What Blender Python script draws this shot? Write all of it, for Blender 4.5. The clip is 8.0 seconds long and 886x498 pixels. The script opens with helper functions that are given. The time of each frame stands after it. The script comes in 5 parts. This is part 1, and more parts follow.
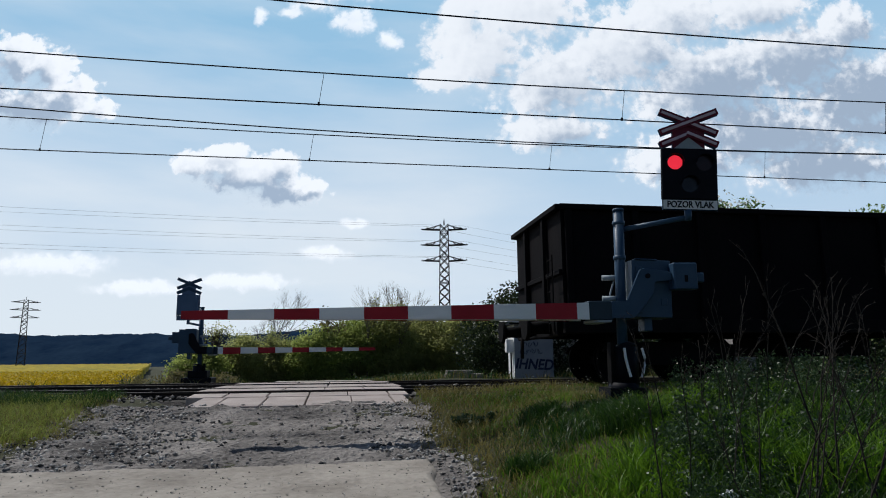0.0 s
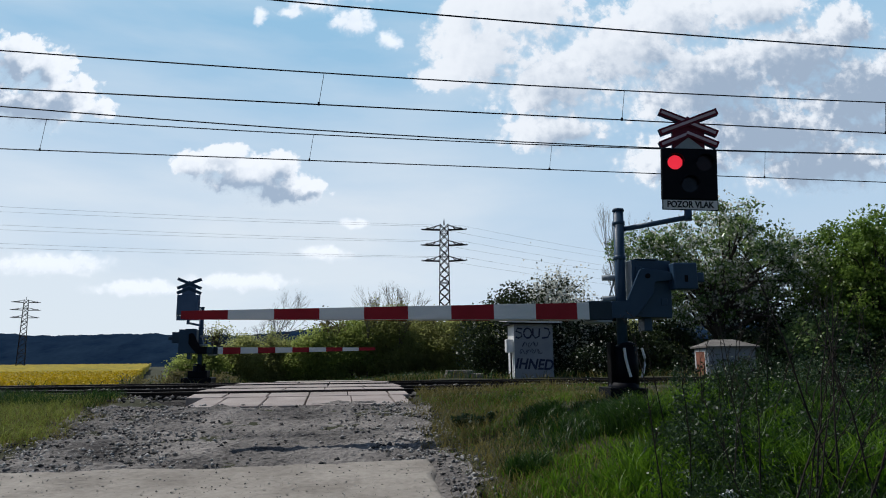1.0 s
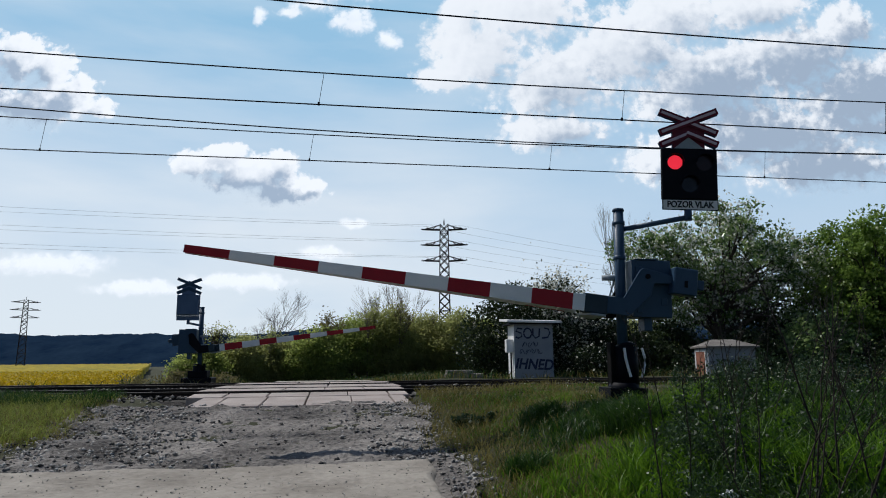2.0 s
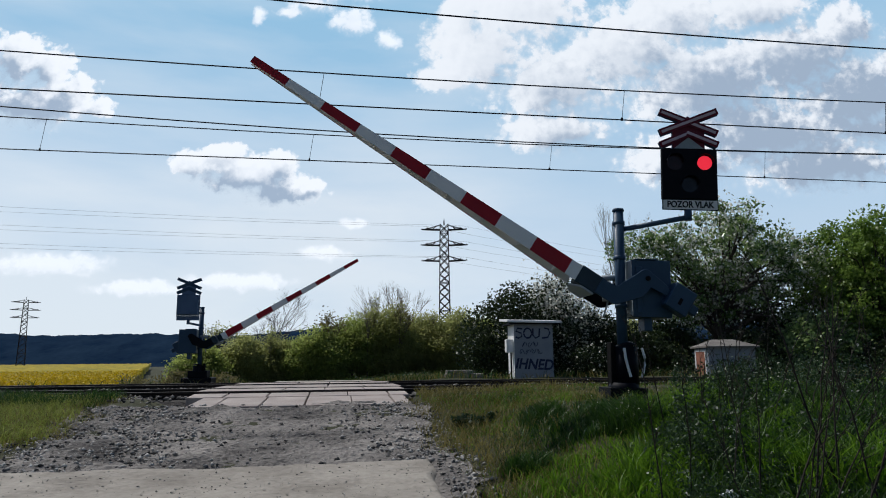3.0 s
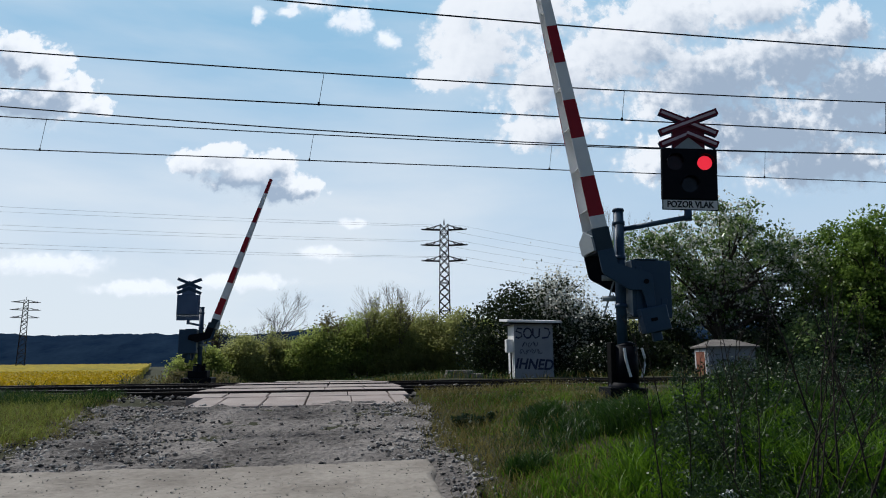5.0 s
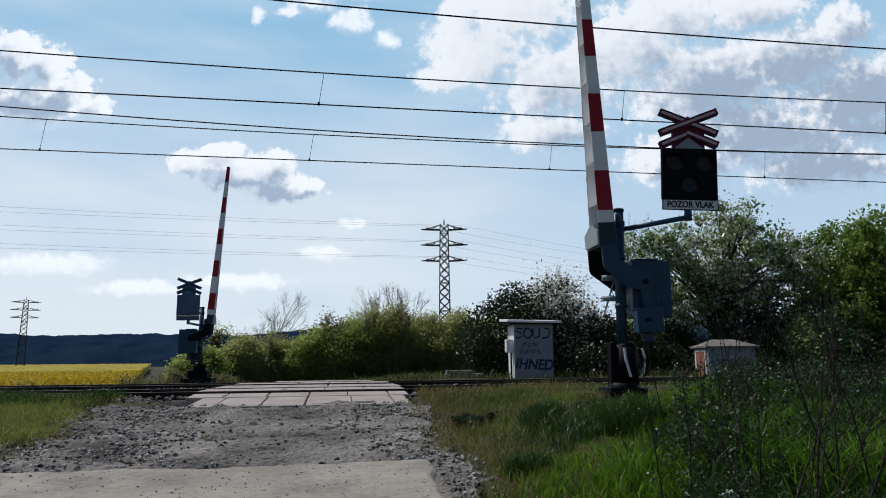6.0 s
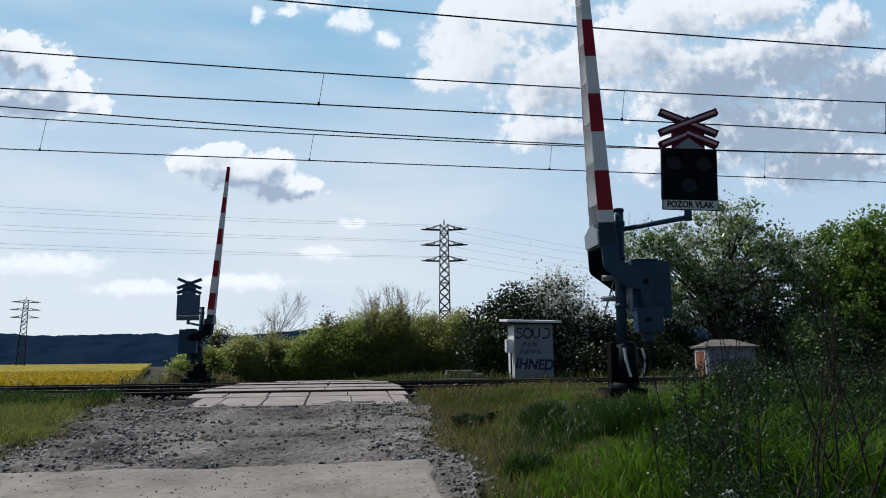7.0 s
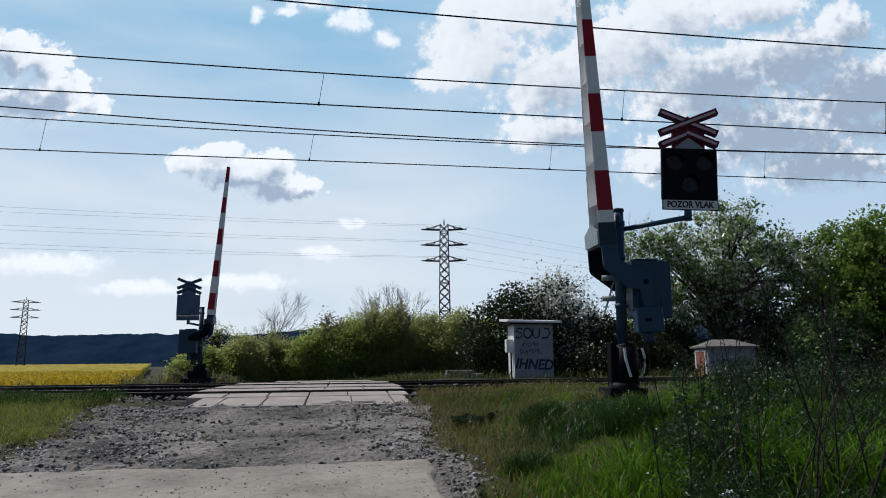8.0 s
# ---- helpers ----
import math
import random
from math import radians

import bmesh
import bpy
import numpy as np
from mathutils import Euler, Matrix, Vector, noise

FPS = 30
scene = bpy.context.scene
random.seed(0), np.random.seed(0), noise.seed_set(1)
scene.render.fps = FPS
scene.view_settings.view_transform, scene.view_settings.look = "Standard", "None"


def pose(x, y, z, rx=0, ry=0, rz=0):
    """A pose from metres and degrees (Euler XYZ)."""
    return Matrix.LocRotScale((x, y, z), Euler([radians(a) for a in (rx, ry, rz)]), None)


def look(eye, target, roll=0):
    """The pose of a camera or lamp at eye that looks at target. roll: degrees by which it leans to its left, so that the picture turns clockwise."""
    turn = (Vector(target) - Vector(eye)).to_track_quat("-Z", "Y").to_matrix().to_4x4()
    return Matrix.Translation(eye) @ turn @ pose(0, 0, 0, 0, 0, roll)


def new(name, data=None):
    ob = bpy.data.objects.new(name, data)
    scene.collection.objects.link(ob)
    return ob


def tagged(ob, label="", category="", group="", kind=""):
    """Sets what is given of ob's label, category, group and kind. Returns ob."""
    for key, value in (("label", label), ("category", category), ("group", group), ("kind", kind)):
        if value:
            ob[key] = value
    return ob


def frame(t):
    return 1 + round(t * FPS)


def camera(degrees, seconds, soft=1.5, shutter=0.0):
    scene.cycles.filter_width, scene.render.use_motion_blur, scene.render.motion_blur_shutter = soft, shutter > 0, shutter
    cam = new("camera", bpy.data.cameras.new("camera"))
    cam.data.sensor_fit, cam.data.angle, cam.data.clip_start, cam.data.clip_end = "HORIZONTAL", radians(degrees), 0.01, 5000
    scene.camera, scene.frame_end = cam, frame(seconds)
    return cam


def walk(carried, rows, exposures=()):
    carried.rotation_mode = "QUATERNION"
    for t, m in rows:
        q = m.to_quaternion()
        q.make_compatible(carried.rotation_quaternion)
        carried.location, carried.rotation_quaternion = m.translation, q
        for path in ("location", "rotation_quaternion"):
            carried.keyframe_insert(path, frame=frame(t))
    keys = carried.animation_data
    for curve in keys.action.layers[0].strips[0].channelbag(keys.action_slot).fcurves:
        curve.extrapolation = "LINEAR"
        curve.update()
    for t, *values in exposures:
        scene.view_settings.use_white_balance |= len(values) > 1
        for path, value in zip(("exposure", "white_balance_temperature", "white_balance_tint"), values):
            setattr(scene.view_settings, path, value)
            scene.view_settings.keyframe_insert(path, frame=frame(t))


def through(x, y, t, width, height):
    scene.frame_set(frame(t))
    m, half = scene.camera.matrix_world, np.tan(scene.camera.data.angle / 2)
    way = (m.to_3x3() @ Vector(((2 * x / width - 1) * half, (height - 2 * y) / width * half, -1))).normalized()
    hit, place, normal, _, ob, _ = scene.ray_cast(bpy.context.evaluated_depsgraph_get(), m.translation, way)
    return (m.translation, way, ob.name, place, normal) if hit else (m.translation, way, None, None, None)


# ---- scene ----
# one fixed camera beside the road, tilted a little upwards
cam = camera(67.03, 8.0, soft=1.0)
EYE = (0.0, 0.0, 0.5)
VIEW = pose(*EYE, 90 + 9.68, 0, -9.1) @ pose(0, 0, 0, 0, 0, -0.5)
walk(cam, [(0.0, VIEW), (8.0, VIEW)], exposures=[(0.0, -0.2, 6150, 10), (8.0, -0.2, 6150, 10)])

# ---- world, sun ----
SUN_TURN, SUN_HEIGHT = radians(-45), radians(55)      # from +y to the left; above the horizon
world = bpy.data.worlds.new("sky")
scene.world = world
world.use_nodes = True
wn, wl = world.node_tree.nodes, world.node_tree.links
sky = wn.new("ShaderNodeTexSky")
sky.sky_type, sky.sun_disc = "NISHITA", False
sky.sun_elevation, sky.sun_rotation = SUN_HEIGHT, SUN_TURN
sky.air_density, sky.dust_density, sky.ozone_density = 1.0, 0.6, 1.6
wn["Background"].inputs["Strength"].default_value = 0.064
wl.new(sky.outputs["Color"], wn["Background"].inputs["Color"])
sun = new("sun", bpy.data.lights.new("sun", "SUN"))
sun.data.energy, sun.data.angle, sun.data.color = 3.6, radians(0.6), (1.0, 0.95, 0.87)
sun.matrix_world = look((0, 0, 0), (-math.sin(SUN_TURN) * math.cos(SUN_HEIGHT), -math.cos(SUN_TURN) * math.cos(SUN_HEIGHT), -math.sin(SUN_HEIGHT)))
sun.location = (-20, 30, 40)


# ---- materials ----
def surface(name, c1, c2, rough=0.7, scale=2.0, fine=40.0, bump=0.2, metal=0.0, spread=0.5, island=0.0, dist=0.01, gloss=0.25):
    """Two colours mixed by a broad and a fine noise, with fine relief; island: how much single pieces differ."""
    m = bpy.data.materials.new(name)
    m.use_nodes = True
    n, l = m.node_tree.nodes, m.node_tree.links
    b = n["Principled BSDF"]
    co = n.new("ShaderNodeTexCoord")
    big, small = n.new("ShaderNodeTexNoise"), n.new("ShaderNodeTexNoise")
    big.inputs["Scale"].default_value, big.inputs["Detail"].default_value = scale, 6
    small.inputs["Scale"].default_value, small.inputs["Detail"].default_value = fine, 4
    l.new(co.outputs["Object"], big.inputs["Vector"])
    l.new(co.outputs["Object"], small.inputs["Vector"])
    add = n.new("ShaderNodeMath")
    add.operation = "MULTIPLY_ADD"
    l.new(small.outputs["Fac"], add.inputs[0])
    add.inputs[1].default_value = 0.45
    l.new(big.outputs["Fac"], add.inputs[2])
    fac = add.outputs[0]
    if island:
        geo = n.new("ShaderNodeNewGeometry")
        more = n.new("ShaderNodeMath")
        more.operation = "MULTIPLY_ADD"
        l.new(geo.outputs["Random Per Island"], more.inputs[0])
        more.inputs[1].default_value = island
        l.new(fac, more.inputs[2])
        less = n.new("ShaderNodeMath")
        less.operation = "SUBTRACT"
        l.new(more.outputs[0], less.inputs[0])
        less.inputs[1].default_value = island / 2
        fac = less.outputs[0]
    ramp = n.new("ShaderNodeMapRange")
    ramp.inputs["From Min"].default_value, ramp.inputs["From Max"].default_value = 0.72 - spread / 2, 0.72 + spread / 2
    l.new(fac, ramp.inputs["Value"])
    mix = n.new("ShaderNodeMix")
    mix.data_type = "RGBA"
    mix.inputs["A"].default_value, mix.inputs["B"].default_value = (*c1, 1), (*c2, 1)
    l.new(ramp.outputs[0], mix.inputs["Factor"])
    l.new(mix.outputs["Result"], b.inputs["Base Color"])
    b.inputs["Roughness"].default_value, b.inputs["Metallic"].default_value = rough, metal
    b.inputs["Specular IOR Level"].default_value = gloss
    if bump:
        bp = n.new("ShaderNodeBump")
        bp.inputs["Strength"].default_value, bp.inputs["Distance"].default_value = bump, dist
        l.new(small.outputs["Fac"], bp.inputs["Height"])
        l.new(bp.outputs["Normal"], b.inputs["Normal"])
    return m


def leaf_surface(name, c1, c2, through=0.35, rough=0.5, island=0.6, gloss=0.25):
    """Leaves and blades: colour differs leaf by leaf, some light comes through."""
    m = surface(name, c1, c2, rough=rough, scale=0.8, fine=6.0, bump=0, spread=0.7, island=island, gloss=gloss)
    n, l = m.node_tree.nodes, m.node_tree.links
    b, out = n["Principled BSDF"], n["Material Output"]
    tr, mx = n.new("ShaderNodeBsdfTranslucent"), n.new("ShaderNodeMixShader")
    l.new(b.inputs["Base Color"].links[0].from_socket, tr.inputs["Color"])
    mx.inputs[0].default_value = through
    l.new(b.outputs[0], mx.inputs[1])
    l.new(tr.outputs[0], mx.inputs[2])
    l.new(mx.outputs[0], out.inputs["Surface"])
    return m


def glow(name, colour, strength):
    m = bpy.data.materials.new(name)
    m.use_nodes = True
    b = m.node_tree.nodes["Principled BSDF"]
    b.inputs["Base Color"].default_value = (*colour, 1)
    b.inputs["Emission Color"].default_value = (*colour, 1)
    b.inputs["Emission Strength"].default_value = strength
    return m


# soil colour darkened to deepen the shadow in gaps between grass blades
M_SOIL = surface("soil_with_grass_shade", (0.022, 0.026, 0.010), (0.060, 0.058, 0.026), 0.95, 0.35, 9, 0.6, dist=0.04)
M_CONCRETE = surface("road_concrete", (0.20, 0.178, 0.150), (0.39, 0.355, 0.305), 0.92, 1.6, 17, 0.8, spread=0.48, dist=0.02)
M_GRAVEL = surface("gravel_ground", (0.050, 0.045, 0.043), (0.30, 0.275, 0.25), 0.95, 1.1, 21, 1.0, spread=0.38, dist=0.05)
M_STONE = surface("stone_chips", (0.055, 0.052, 0.05), (0.42, 0.40, 0.37), 0.9, 3, 30, 0.3, island=0.9)
M_BALLAST = surface("ballast_ground", (0.035, 0.032, 0.03), (0.11, 0.10, 0.09), 0.95, 2.5, 22, 0.9, dist=0.04)
M_BALLAST_STONE = surface("ballast_stone", (0.06, 0.056, 0.052), (0.27, 0.25, 0.23), 0.9, 3, 30, 0.3, island=0.8)
M_SLAB = surface("deck_concrete", (0.28, 0.235, 0.212), (0.45, 0.39, 0.355), 0.88, 1.7, 45, 0.4, spread=0.6)
M_DUST = surface("dusty_track", (0.24, 0.22, 0.17), (0.40, 0.37, 0.31), 0.95, 0.8, 14, 0.5)
M_RAIL = surface("rail_steel", (0.008, 0.007, 0.007), (0.028, 0.020, 0.017), 0.65, 3, 40, 0.2)
M_SLEEPER = surface("sleeper_concrete", (0.12, 0.11, 0.10), (0.26, 0.24, 0.22), 0.9, 3, 40, 0.3)
M_GREY = surface("grey_blue_paint", (0.016, 0.047, 0.092), (0.036, 0.075, 0.130), 0.45, 3, 60, 0.08, spread=0.8)
M_GREY_LIGHT = surface("pale_grey_paint", (0.22, 0.26, 0.29), (0.32, 0.36, 0.39), 0.5, 3, 60, 0.08, spread=0.8)
M_DARK = surface("black_enamel", (0.004, 0.0045, 0.008), (0.008, 0.009, 0.014), 0.55, 4, 60, 0.05, gloss=0.08)
M_WHITE = surface("white_enamel", (0.74, 0.75, 0.76), (0.88, 0.88, 0.89), 0.42, 3, 50, 0.06, spread=0.7)
M_RED = surface("red_enamel", (0.26, 0.006, 0.016), (0.38, 0.012, 0.026), 0.42, 3, 50, 0.06, spread=0.8)
M_RED_DARK = surface("deep_red_enamel", (0.085, 0.006, 0.018), (0.14, 0.010, 0.026), 0.5, 4, 60, 0.05)
# wagon colours taken near black: its near side's shade is included in them
M_WAGON = surface("rusty_paint_in_shade", (0.003, 0.0032, 0.0045), (0.010, 0.008, 0.009), 0.85, 1.2, 18, 0.3, spread=0.7, gloss=0.06)
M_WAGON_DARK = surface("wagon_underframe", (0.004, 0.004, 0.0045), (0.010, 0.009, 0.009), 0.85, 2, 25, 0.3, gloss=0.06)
M_WIRE = surface("wire_metal", (0.007, 0.009, 0.014), (0.018, 0.020, 0.026), 0.6, 2, 20, 0, gloss=0.1)
M_LATTICE = surface("weathered_lattice", (0.006, 0.007, 0.010), (0.014, 0.016, 0.020), 0.6, 2, 20, 0.05, metal=0.1)
M_LENS = surface("unlit_red_lens", (0.012, 0.005, 0.008), (0.022, 0.008, 0.012), 0.25, 8, 90, 0.1)
M_LENS_WHITE = surface("unlit_clear_lens", (0.008, 0.010, 0.018), (0.014, 0.017, 0.028), 0.2, 8, 90, 0.1)
M_LAMP = glow("lit_red_lamp", (1.0, 0.03, 0.055), 0.85)
# white plaster lowered to blue-grey: the fronts' shade is in the colour
M_PLASTER = surface("shaded_white_plaster", (0.20, 0.225, 0.265), (0.32, 0.345, 0.385), 0.85, 1.5, 35, 0.2, spread=0.7)
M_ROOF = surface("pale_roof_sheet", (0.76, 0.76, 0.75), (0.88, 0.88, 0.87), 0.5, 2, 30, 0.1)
M_PAINT_INK = surface("dark_spray_paint", (0.015, 0.02, 0.05), (0.03, 0.04, 0.09), 0.6, 5, 40, 0)
M_INK = surface("black_letter_paint", (0.015, 0.015, 0.018), (0.03, 0.03, 0.035), 0.6, 5, 40, 0)
M_BRICK = surface("reddish_brick", (0.22, 0.09, 0.06), (0.36, 0.16, 0.11), 0.9, 3, 40, 0.3)
M_BARK = surface("brown_bark", (0.035, 0.028, 0.022), (0.09, 0.075, 0.06), 0.95, 3, 30, 0.6)
M_TWIG = surface("pale_dry_twig", (0.13, 0.11, 0.085), (0.26, 0.23, 0.18), 0.95, 3, 30, 0.2)


# ---- mesh helpers ----
def box(bm, x0, x1, y0, y1, z0, z1):
    v = [bm.verts.new((x, y, z)) for x in (x0, x1) for y in (y0, y1) for z in (z0, z1)]
    for q in ((0, 1, 3, 2), (4, 6, 7, 5), (0, 4, 5, 1), (2, 3, 7, 6), (0, 2, 6, 4), (1, 5, 7, 3)):
        bm.faces.new([v[i] for i in q])


def tube(bm, a, b, r0, r1=None, seg=10, caps=True):
    a, b = Vector(a), Vector(b)
    r1 = r0 if r1 is None else r1
    turn = (b - a).to_track_quat("Z", "Y").to_matrix()
    rings = []
    for p, r in ((a, r0), (b, r1)):
        rings.append([bm.verts.new(p + turn @ Vector((r * math.cos(i * math.tau / seg), r * math.sin(i * math.tau / seg), 0))) for i in range(seg)])
    for i in range(seg):
        j = (i + 1) % seg
        bm.faces.new((rings[0][i], rings[0][j], rings[1][j], rings[1][i])).smooth = seg > 6
    if caps:
        bm.faces.new(rings[0][::-1])
        bm.faces.new(rings[1])


def prism(bm, outline, y0, y1):
    """An outline in x, z drawn out from y0 to y1."""
    a = [bm.verts.new((x, y0, z)) for x, z in outline]
    b = [bm.verts.new((x, y1, z)) for x, z in outline]
    bm.faces.new(a)
    bm.faces.new(b[::-1])
    for i in range(len(a)):
        j = (i + 1) % len(a)
        bm.faces.new((a[j], a[i], b[i], b[j]))


def made(bm, bevel=0.0):
    if bevel:
        bmesh.ops.bevel(bm, geom=[e for e in bm.edges if e.calc_length() > bevel * 3], offset=bevel, segments=1, affect="EDGES", clamp_overlap=True)
    bmesh.ops.recalc_face_normals(bm, faces=bm.faces)
    return bm


def mesh_of(name, bm, material):
    me = bpy.data.meshes.new(name)
    bm.to_mesh(me)
    bm.free()
    me.materials.append(material)
    return me


def cable(bm, points, r0, r1=None, seg=5):
    """One unbroken round strand through the points."""
    pts = [Vector(p) for p in points]
    r1 = r0 if r1 is None else r1
    last = None
    for i, p in enumerate(pts):
        d = (pts[min(i + 1, len(pts) - 1)] - pts[max(i - 1, 0)]).normalized()
        turn = d.to_track_quat("Z", "Y").to_matrix() if abs(d.z) > 0.6 else d.to_track_quat("X", "Z").to_matrix() @ Euler((0, radians(90), 0)).to_matrix()
        r = r0 + (r1 - r0) * i / (len(pts) - 1)
        ring = [bm.verts.new(p + turn @ Vector((r * math.cos(k * math.tau / seg), r * math.sin(k * math.tau / seg), 0))) for k in range(seg)]
        if last:
            for k in range(seg):
                bm.faces.new((last[k], last[(k + 1) % seg], ring[(k + 1) % seg], ring[k])).smooth = True
        last = ring


def part(name, bm, material, parent, label=""):
    ob = new(name, mesh_of(name, bm, material))
    ob.parent = parent
    return tagged(ob, label)


def whole(name, bm, material, label, category, group="", kind="", m=None):
    ob = new(name, mesh_of(name, bm, material))
    if m is not None:
        ob.matrix_basis = m
    return tagged(ob, label, category, group, kind)


def empty(name, m, label, category, group="", kind=""):
    ob = new(name)
    ob.empty_display_size = 0.2
    ob.matrix_basis = m
    return tagged(ob, label, category, group, kind)


def from_arrays(name, verts, faces, material):
    """A mesh from numpy arrays: verts (n, 3), faces (m, k)."""
    me = bpy.data.meshes.new(name)
    k = faces.shape[1]
    me.vertices.add(len(verts))
    me.vertices.foreach_set("co", verts.astype(np.float32).ravel())
    me.loops.add(faces.size)
    me.loops.foreach_set("vertex_index", faces.astype(np.int32).ravel())
    me.polygons.add(len(faces))
    me.polygons.foreach_set("loop_start", np.arange(0, faces.size, k, dtype=np.int32))
    me.update(calc_edges=True)
    me.validate()
    me.materials.append(material)
    return me


# ---- ground ----
def step(a, b, v):
    k = np.clip((v - a) / (b - a), 0, 1)
    return k * k * (3 - 2 * k)


def road_z(y):
    hump = 0.07 * step(8.2, 9.75, y) * (1 - step(11.2, 12.0, y))
    return np.where(y < 11.2, -0.03 - 0.075 * (11.2 - np.maximum(y, -2.0)), -0.03) + hump


def ground_z(x, y):
    """Height of the ground: the road ramp, the banks beside it, the low field beyond the railway."""
    x, y = np.asarray(x, float), np.asarray(y, float)
    z = road_z(y) - 0.02
    right = step(1.0, 3.2, x) * (0.29 * step(1.0, 6.0, y) * (1 - step(7.6, 9.4, y)) + 0.10)
    left = step(-3.1, -4.6, x) * 0.10 * (1 - step(9.0, 11.5, y))
    z = z + right + left
    under_deck = (x > -2.5) & (x < 1.3)
    bed = np.where(under_deck, 0.2 * step(9.8, 10.1, y), 0.13 * step(10.9, 11.5, y)) * (1 - step(18.0, 18.8, y))
    z = z - bed
    z = z - step(19.0, 26.0, y) * (0.25 + 0.75 * step(2.0, -6.0, x))
    z = z - step(45.0, 90.0, y) * 0.25
    wave = 0.03 * np.sin(x * 1.7 + 0.6 * y) * np.sin(y * 1.3 - 0.4 * x)
    return z + wave * np.where((x > -3.2) & (x < 1.2), 0.25, 1.0)


def sheet(name, xs, ys, zf, material, kind="structure", label="", category=""):
    X, Y = np.meshgrid(xs, ys)
    v = np.stack([X, Y, zf(X, Y)], -1).reshape(-1, 3)
    nx, ny = len(xs), len(ys)
    i = (np.arange(ny - 1)[:, None] * nx + np.arange(nx - 1)).ravel()
    ob = new(name, from_arrays(name, v, np.stack([i, i + 1, i + nx + 1, i + nx], -1), material))
    ob.data.polygons.foreach_set("use_smooth", np.ones(len(ob.data.polygons), bool))
    return tagged(ob, label, category, "", kind)


far = 30 * 1.35 ** np.arange(16)
sheet("ground", np.concatenate([-far[::-1], np.arange(-28, 28.1, 0.35), far]), np.concatenate([-far[::-1] - 8, np.arange(-36, 2, 1.0), np.arange(2, 27, 0.3), np.arange(27, 40, 1.0), far + 12]),
      ground_z, M_SOIL, label="uneven grassy ground sloping up to the railway", category="ground")


def speckle(x, y, cell, seed):
    """Smooth value noise from 0 to 1 on a lattice of that cell."""
    table = np.random.default_rng(seed).uniform(0, 1, (257, 257))
    u, w = x / cell, y / cell
    i, j = np.floor(u).astype(int), np.floor(w).astype(int)
    a, b = u - i, w - j
    a, b = a * a * (3 - 2 * a), b * b * (3 - 2 * b)
    at = lambda p, q: table[p % 257, q % 257]
    return (at(i, j) * (1 - a) + at(i + 1, j) * a) * (1 - b) + (at(i, j + 1) * (1 - a) + at(i + 1, j + 1) * a) * b


def patch(name, x0, x1, y0, y1, lift, material, label, ragged=0.15, cell=0.12, seed=0.0, thick=0.06, rough=0.0):
    """A slab of road surface with an uneven outline, its rim turned down into the ground."""
    xs, ys = np.arange(x0, x1 + cell / 2, cell), np.arange(y0, y1 + cell / 2, cell)
    X, Y = np.meshgrid(xs, ys)
    u, w = (X - x0) / (x1 - x0) * 2 - 1, (Y - y0) / (y1 - y0) * 2 - 1
    wob = lambda s: np.sin(s * 2.1 + seed) * 0.5 + np.sin(s * 5.3 + 2 * seed) * 0.3 + np.sin(s * 11.7 + seed * 3) * 0.2
    X = X + np.sign(u) * np.abs(u) ** 6 * ragged * wob(Y)
    Y = Y + np.sign(w) * np.abs(w) ** 6 * ragged * wob(X + 3)
    Z = road_z(Y) + lift + 0.35 * rough * np.sin(X * 3 + Y * 2) * np.sin(Y * 4 - X)
    for size, share in ((0.5, 0.8), (0.16, 0.7), (0.06, 1.0)):
        Z = Z + rough * share * (speckle(X, Y, size, int(seed * 10) + 3) - 0.5)
    rim = (np.abs(u) > 0.9999) | (np.abs(w) > 0.9999)
    Z = np.where(rim, Z - thick, Z)
    nx, ny = len(xs), len(ys)
    i = (np.arange(ny - 1)[:, None] * nx + np.arange(nx - 1)).ravel()
    ob = new(name, from_arrays(name, np.stack([X, Y, Z], -1).reshape(-1, 3), np.stack([i, i + 1, i + nx + 1, i + nx], -1), material))
    ob.data.polygons.foreach_set("use_smooth", np.ones(len(ob.data.polygons), bool))
    return tagged(ob, label, "road", "", "structure")


patch("gravel_road", -3.15, 1.15, 4.6, 9.9, 0.0, M_GRAVEL, "worn grey gravel road leading up to the crossing", 0.22, 0.03, 1.3, rough=0.034)
patch("concrete_road", -3.3, 0.85, -4.0, 6.25, 0.035, M_CONCRETE, "pitted pale concrete road ending at the gravel", 0.07, 0.04, 0.4, rough=0.007)
patch("dusty_road", -2.3, 1.4, 18.7, 27.0, -0.10, M_DUST, "pale dusty track beyond the railway", 0.3, 0.25, 2.2)


# ---- railway ----
TRACK_Y = (12.6, 16.6)


def ballast(y):
    bm = bmesh.new()
    prism_x = [(y - 1.9, -0.5), (y - 1.35, -0.06), (y + 1.35, -0.06), (y + 1.9, -0.5)]
    a = [bm.verts.new((-150, p, z)) for p, z in prism_x]
    b = [bm.verts.new((220, p, z)) for p, z in prism_x]
    for i in range(3):
        bm.faces.new((a[i], a[i + 1], b[i + 1], b[i]))
    return made(bm)


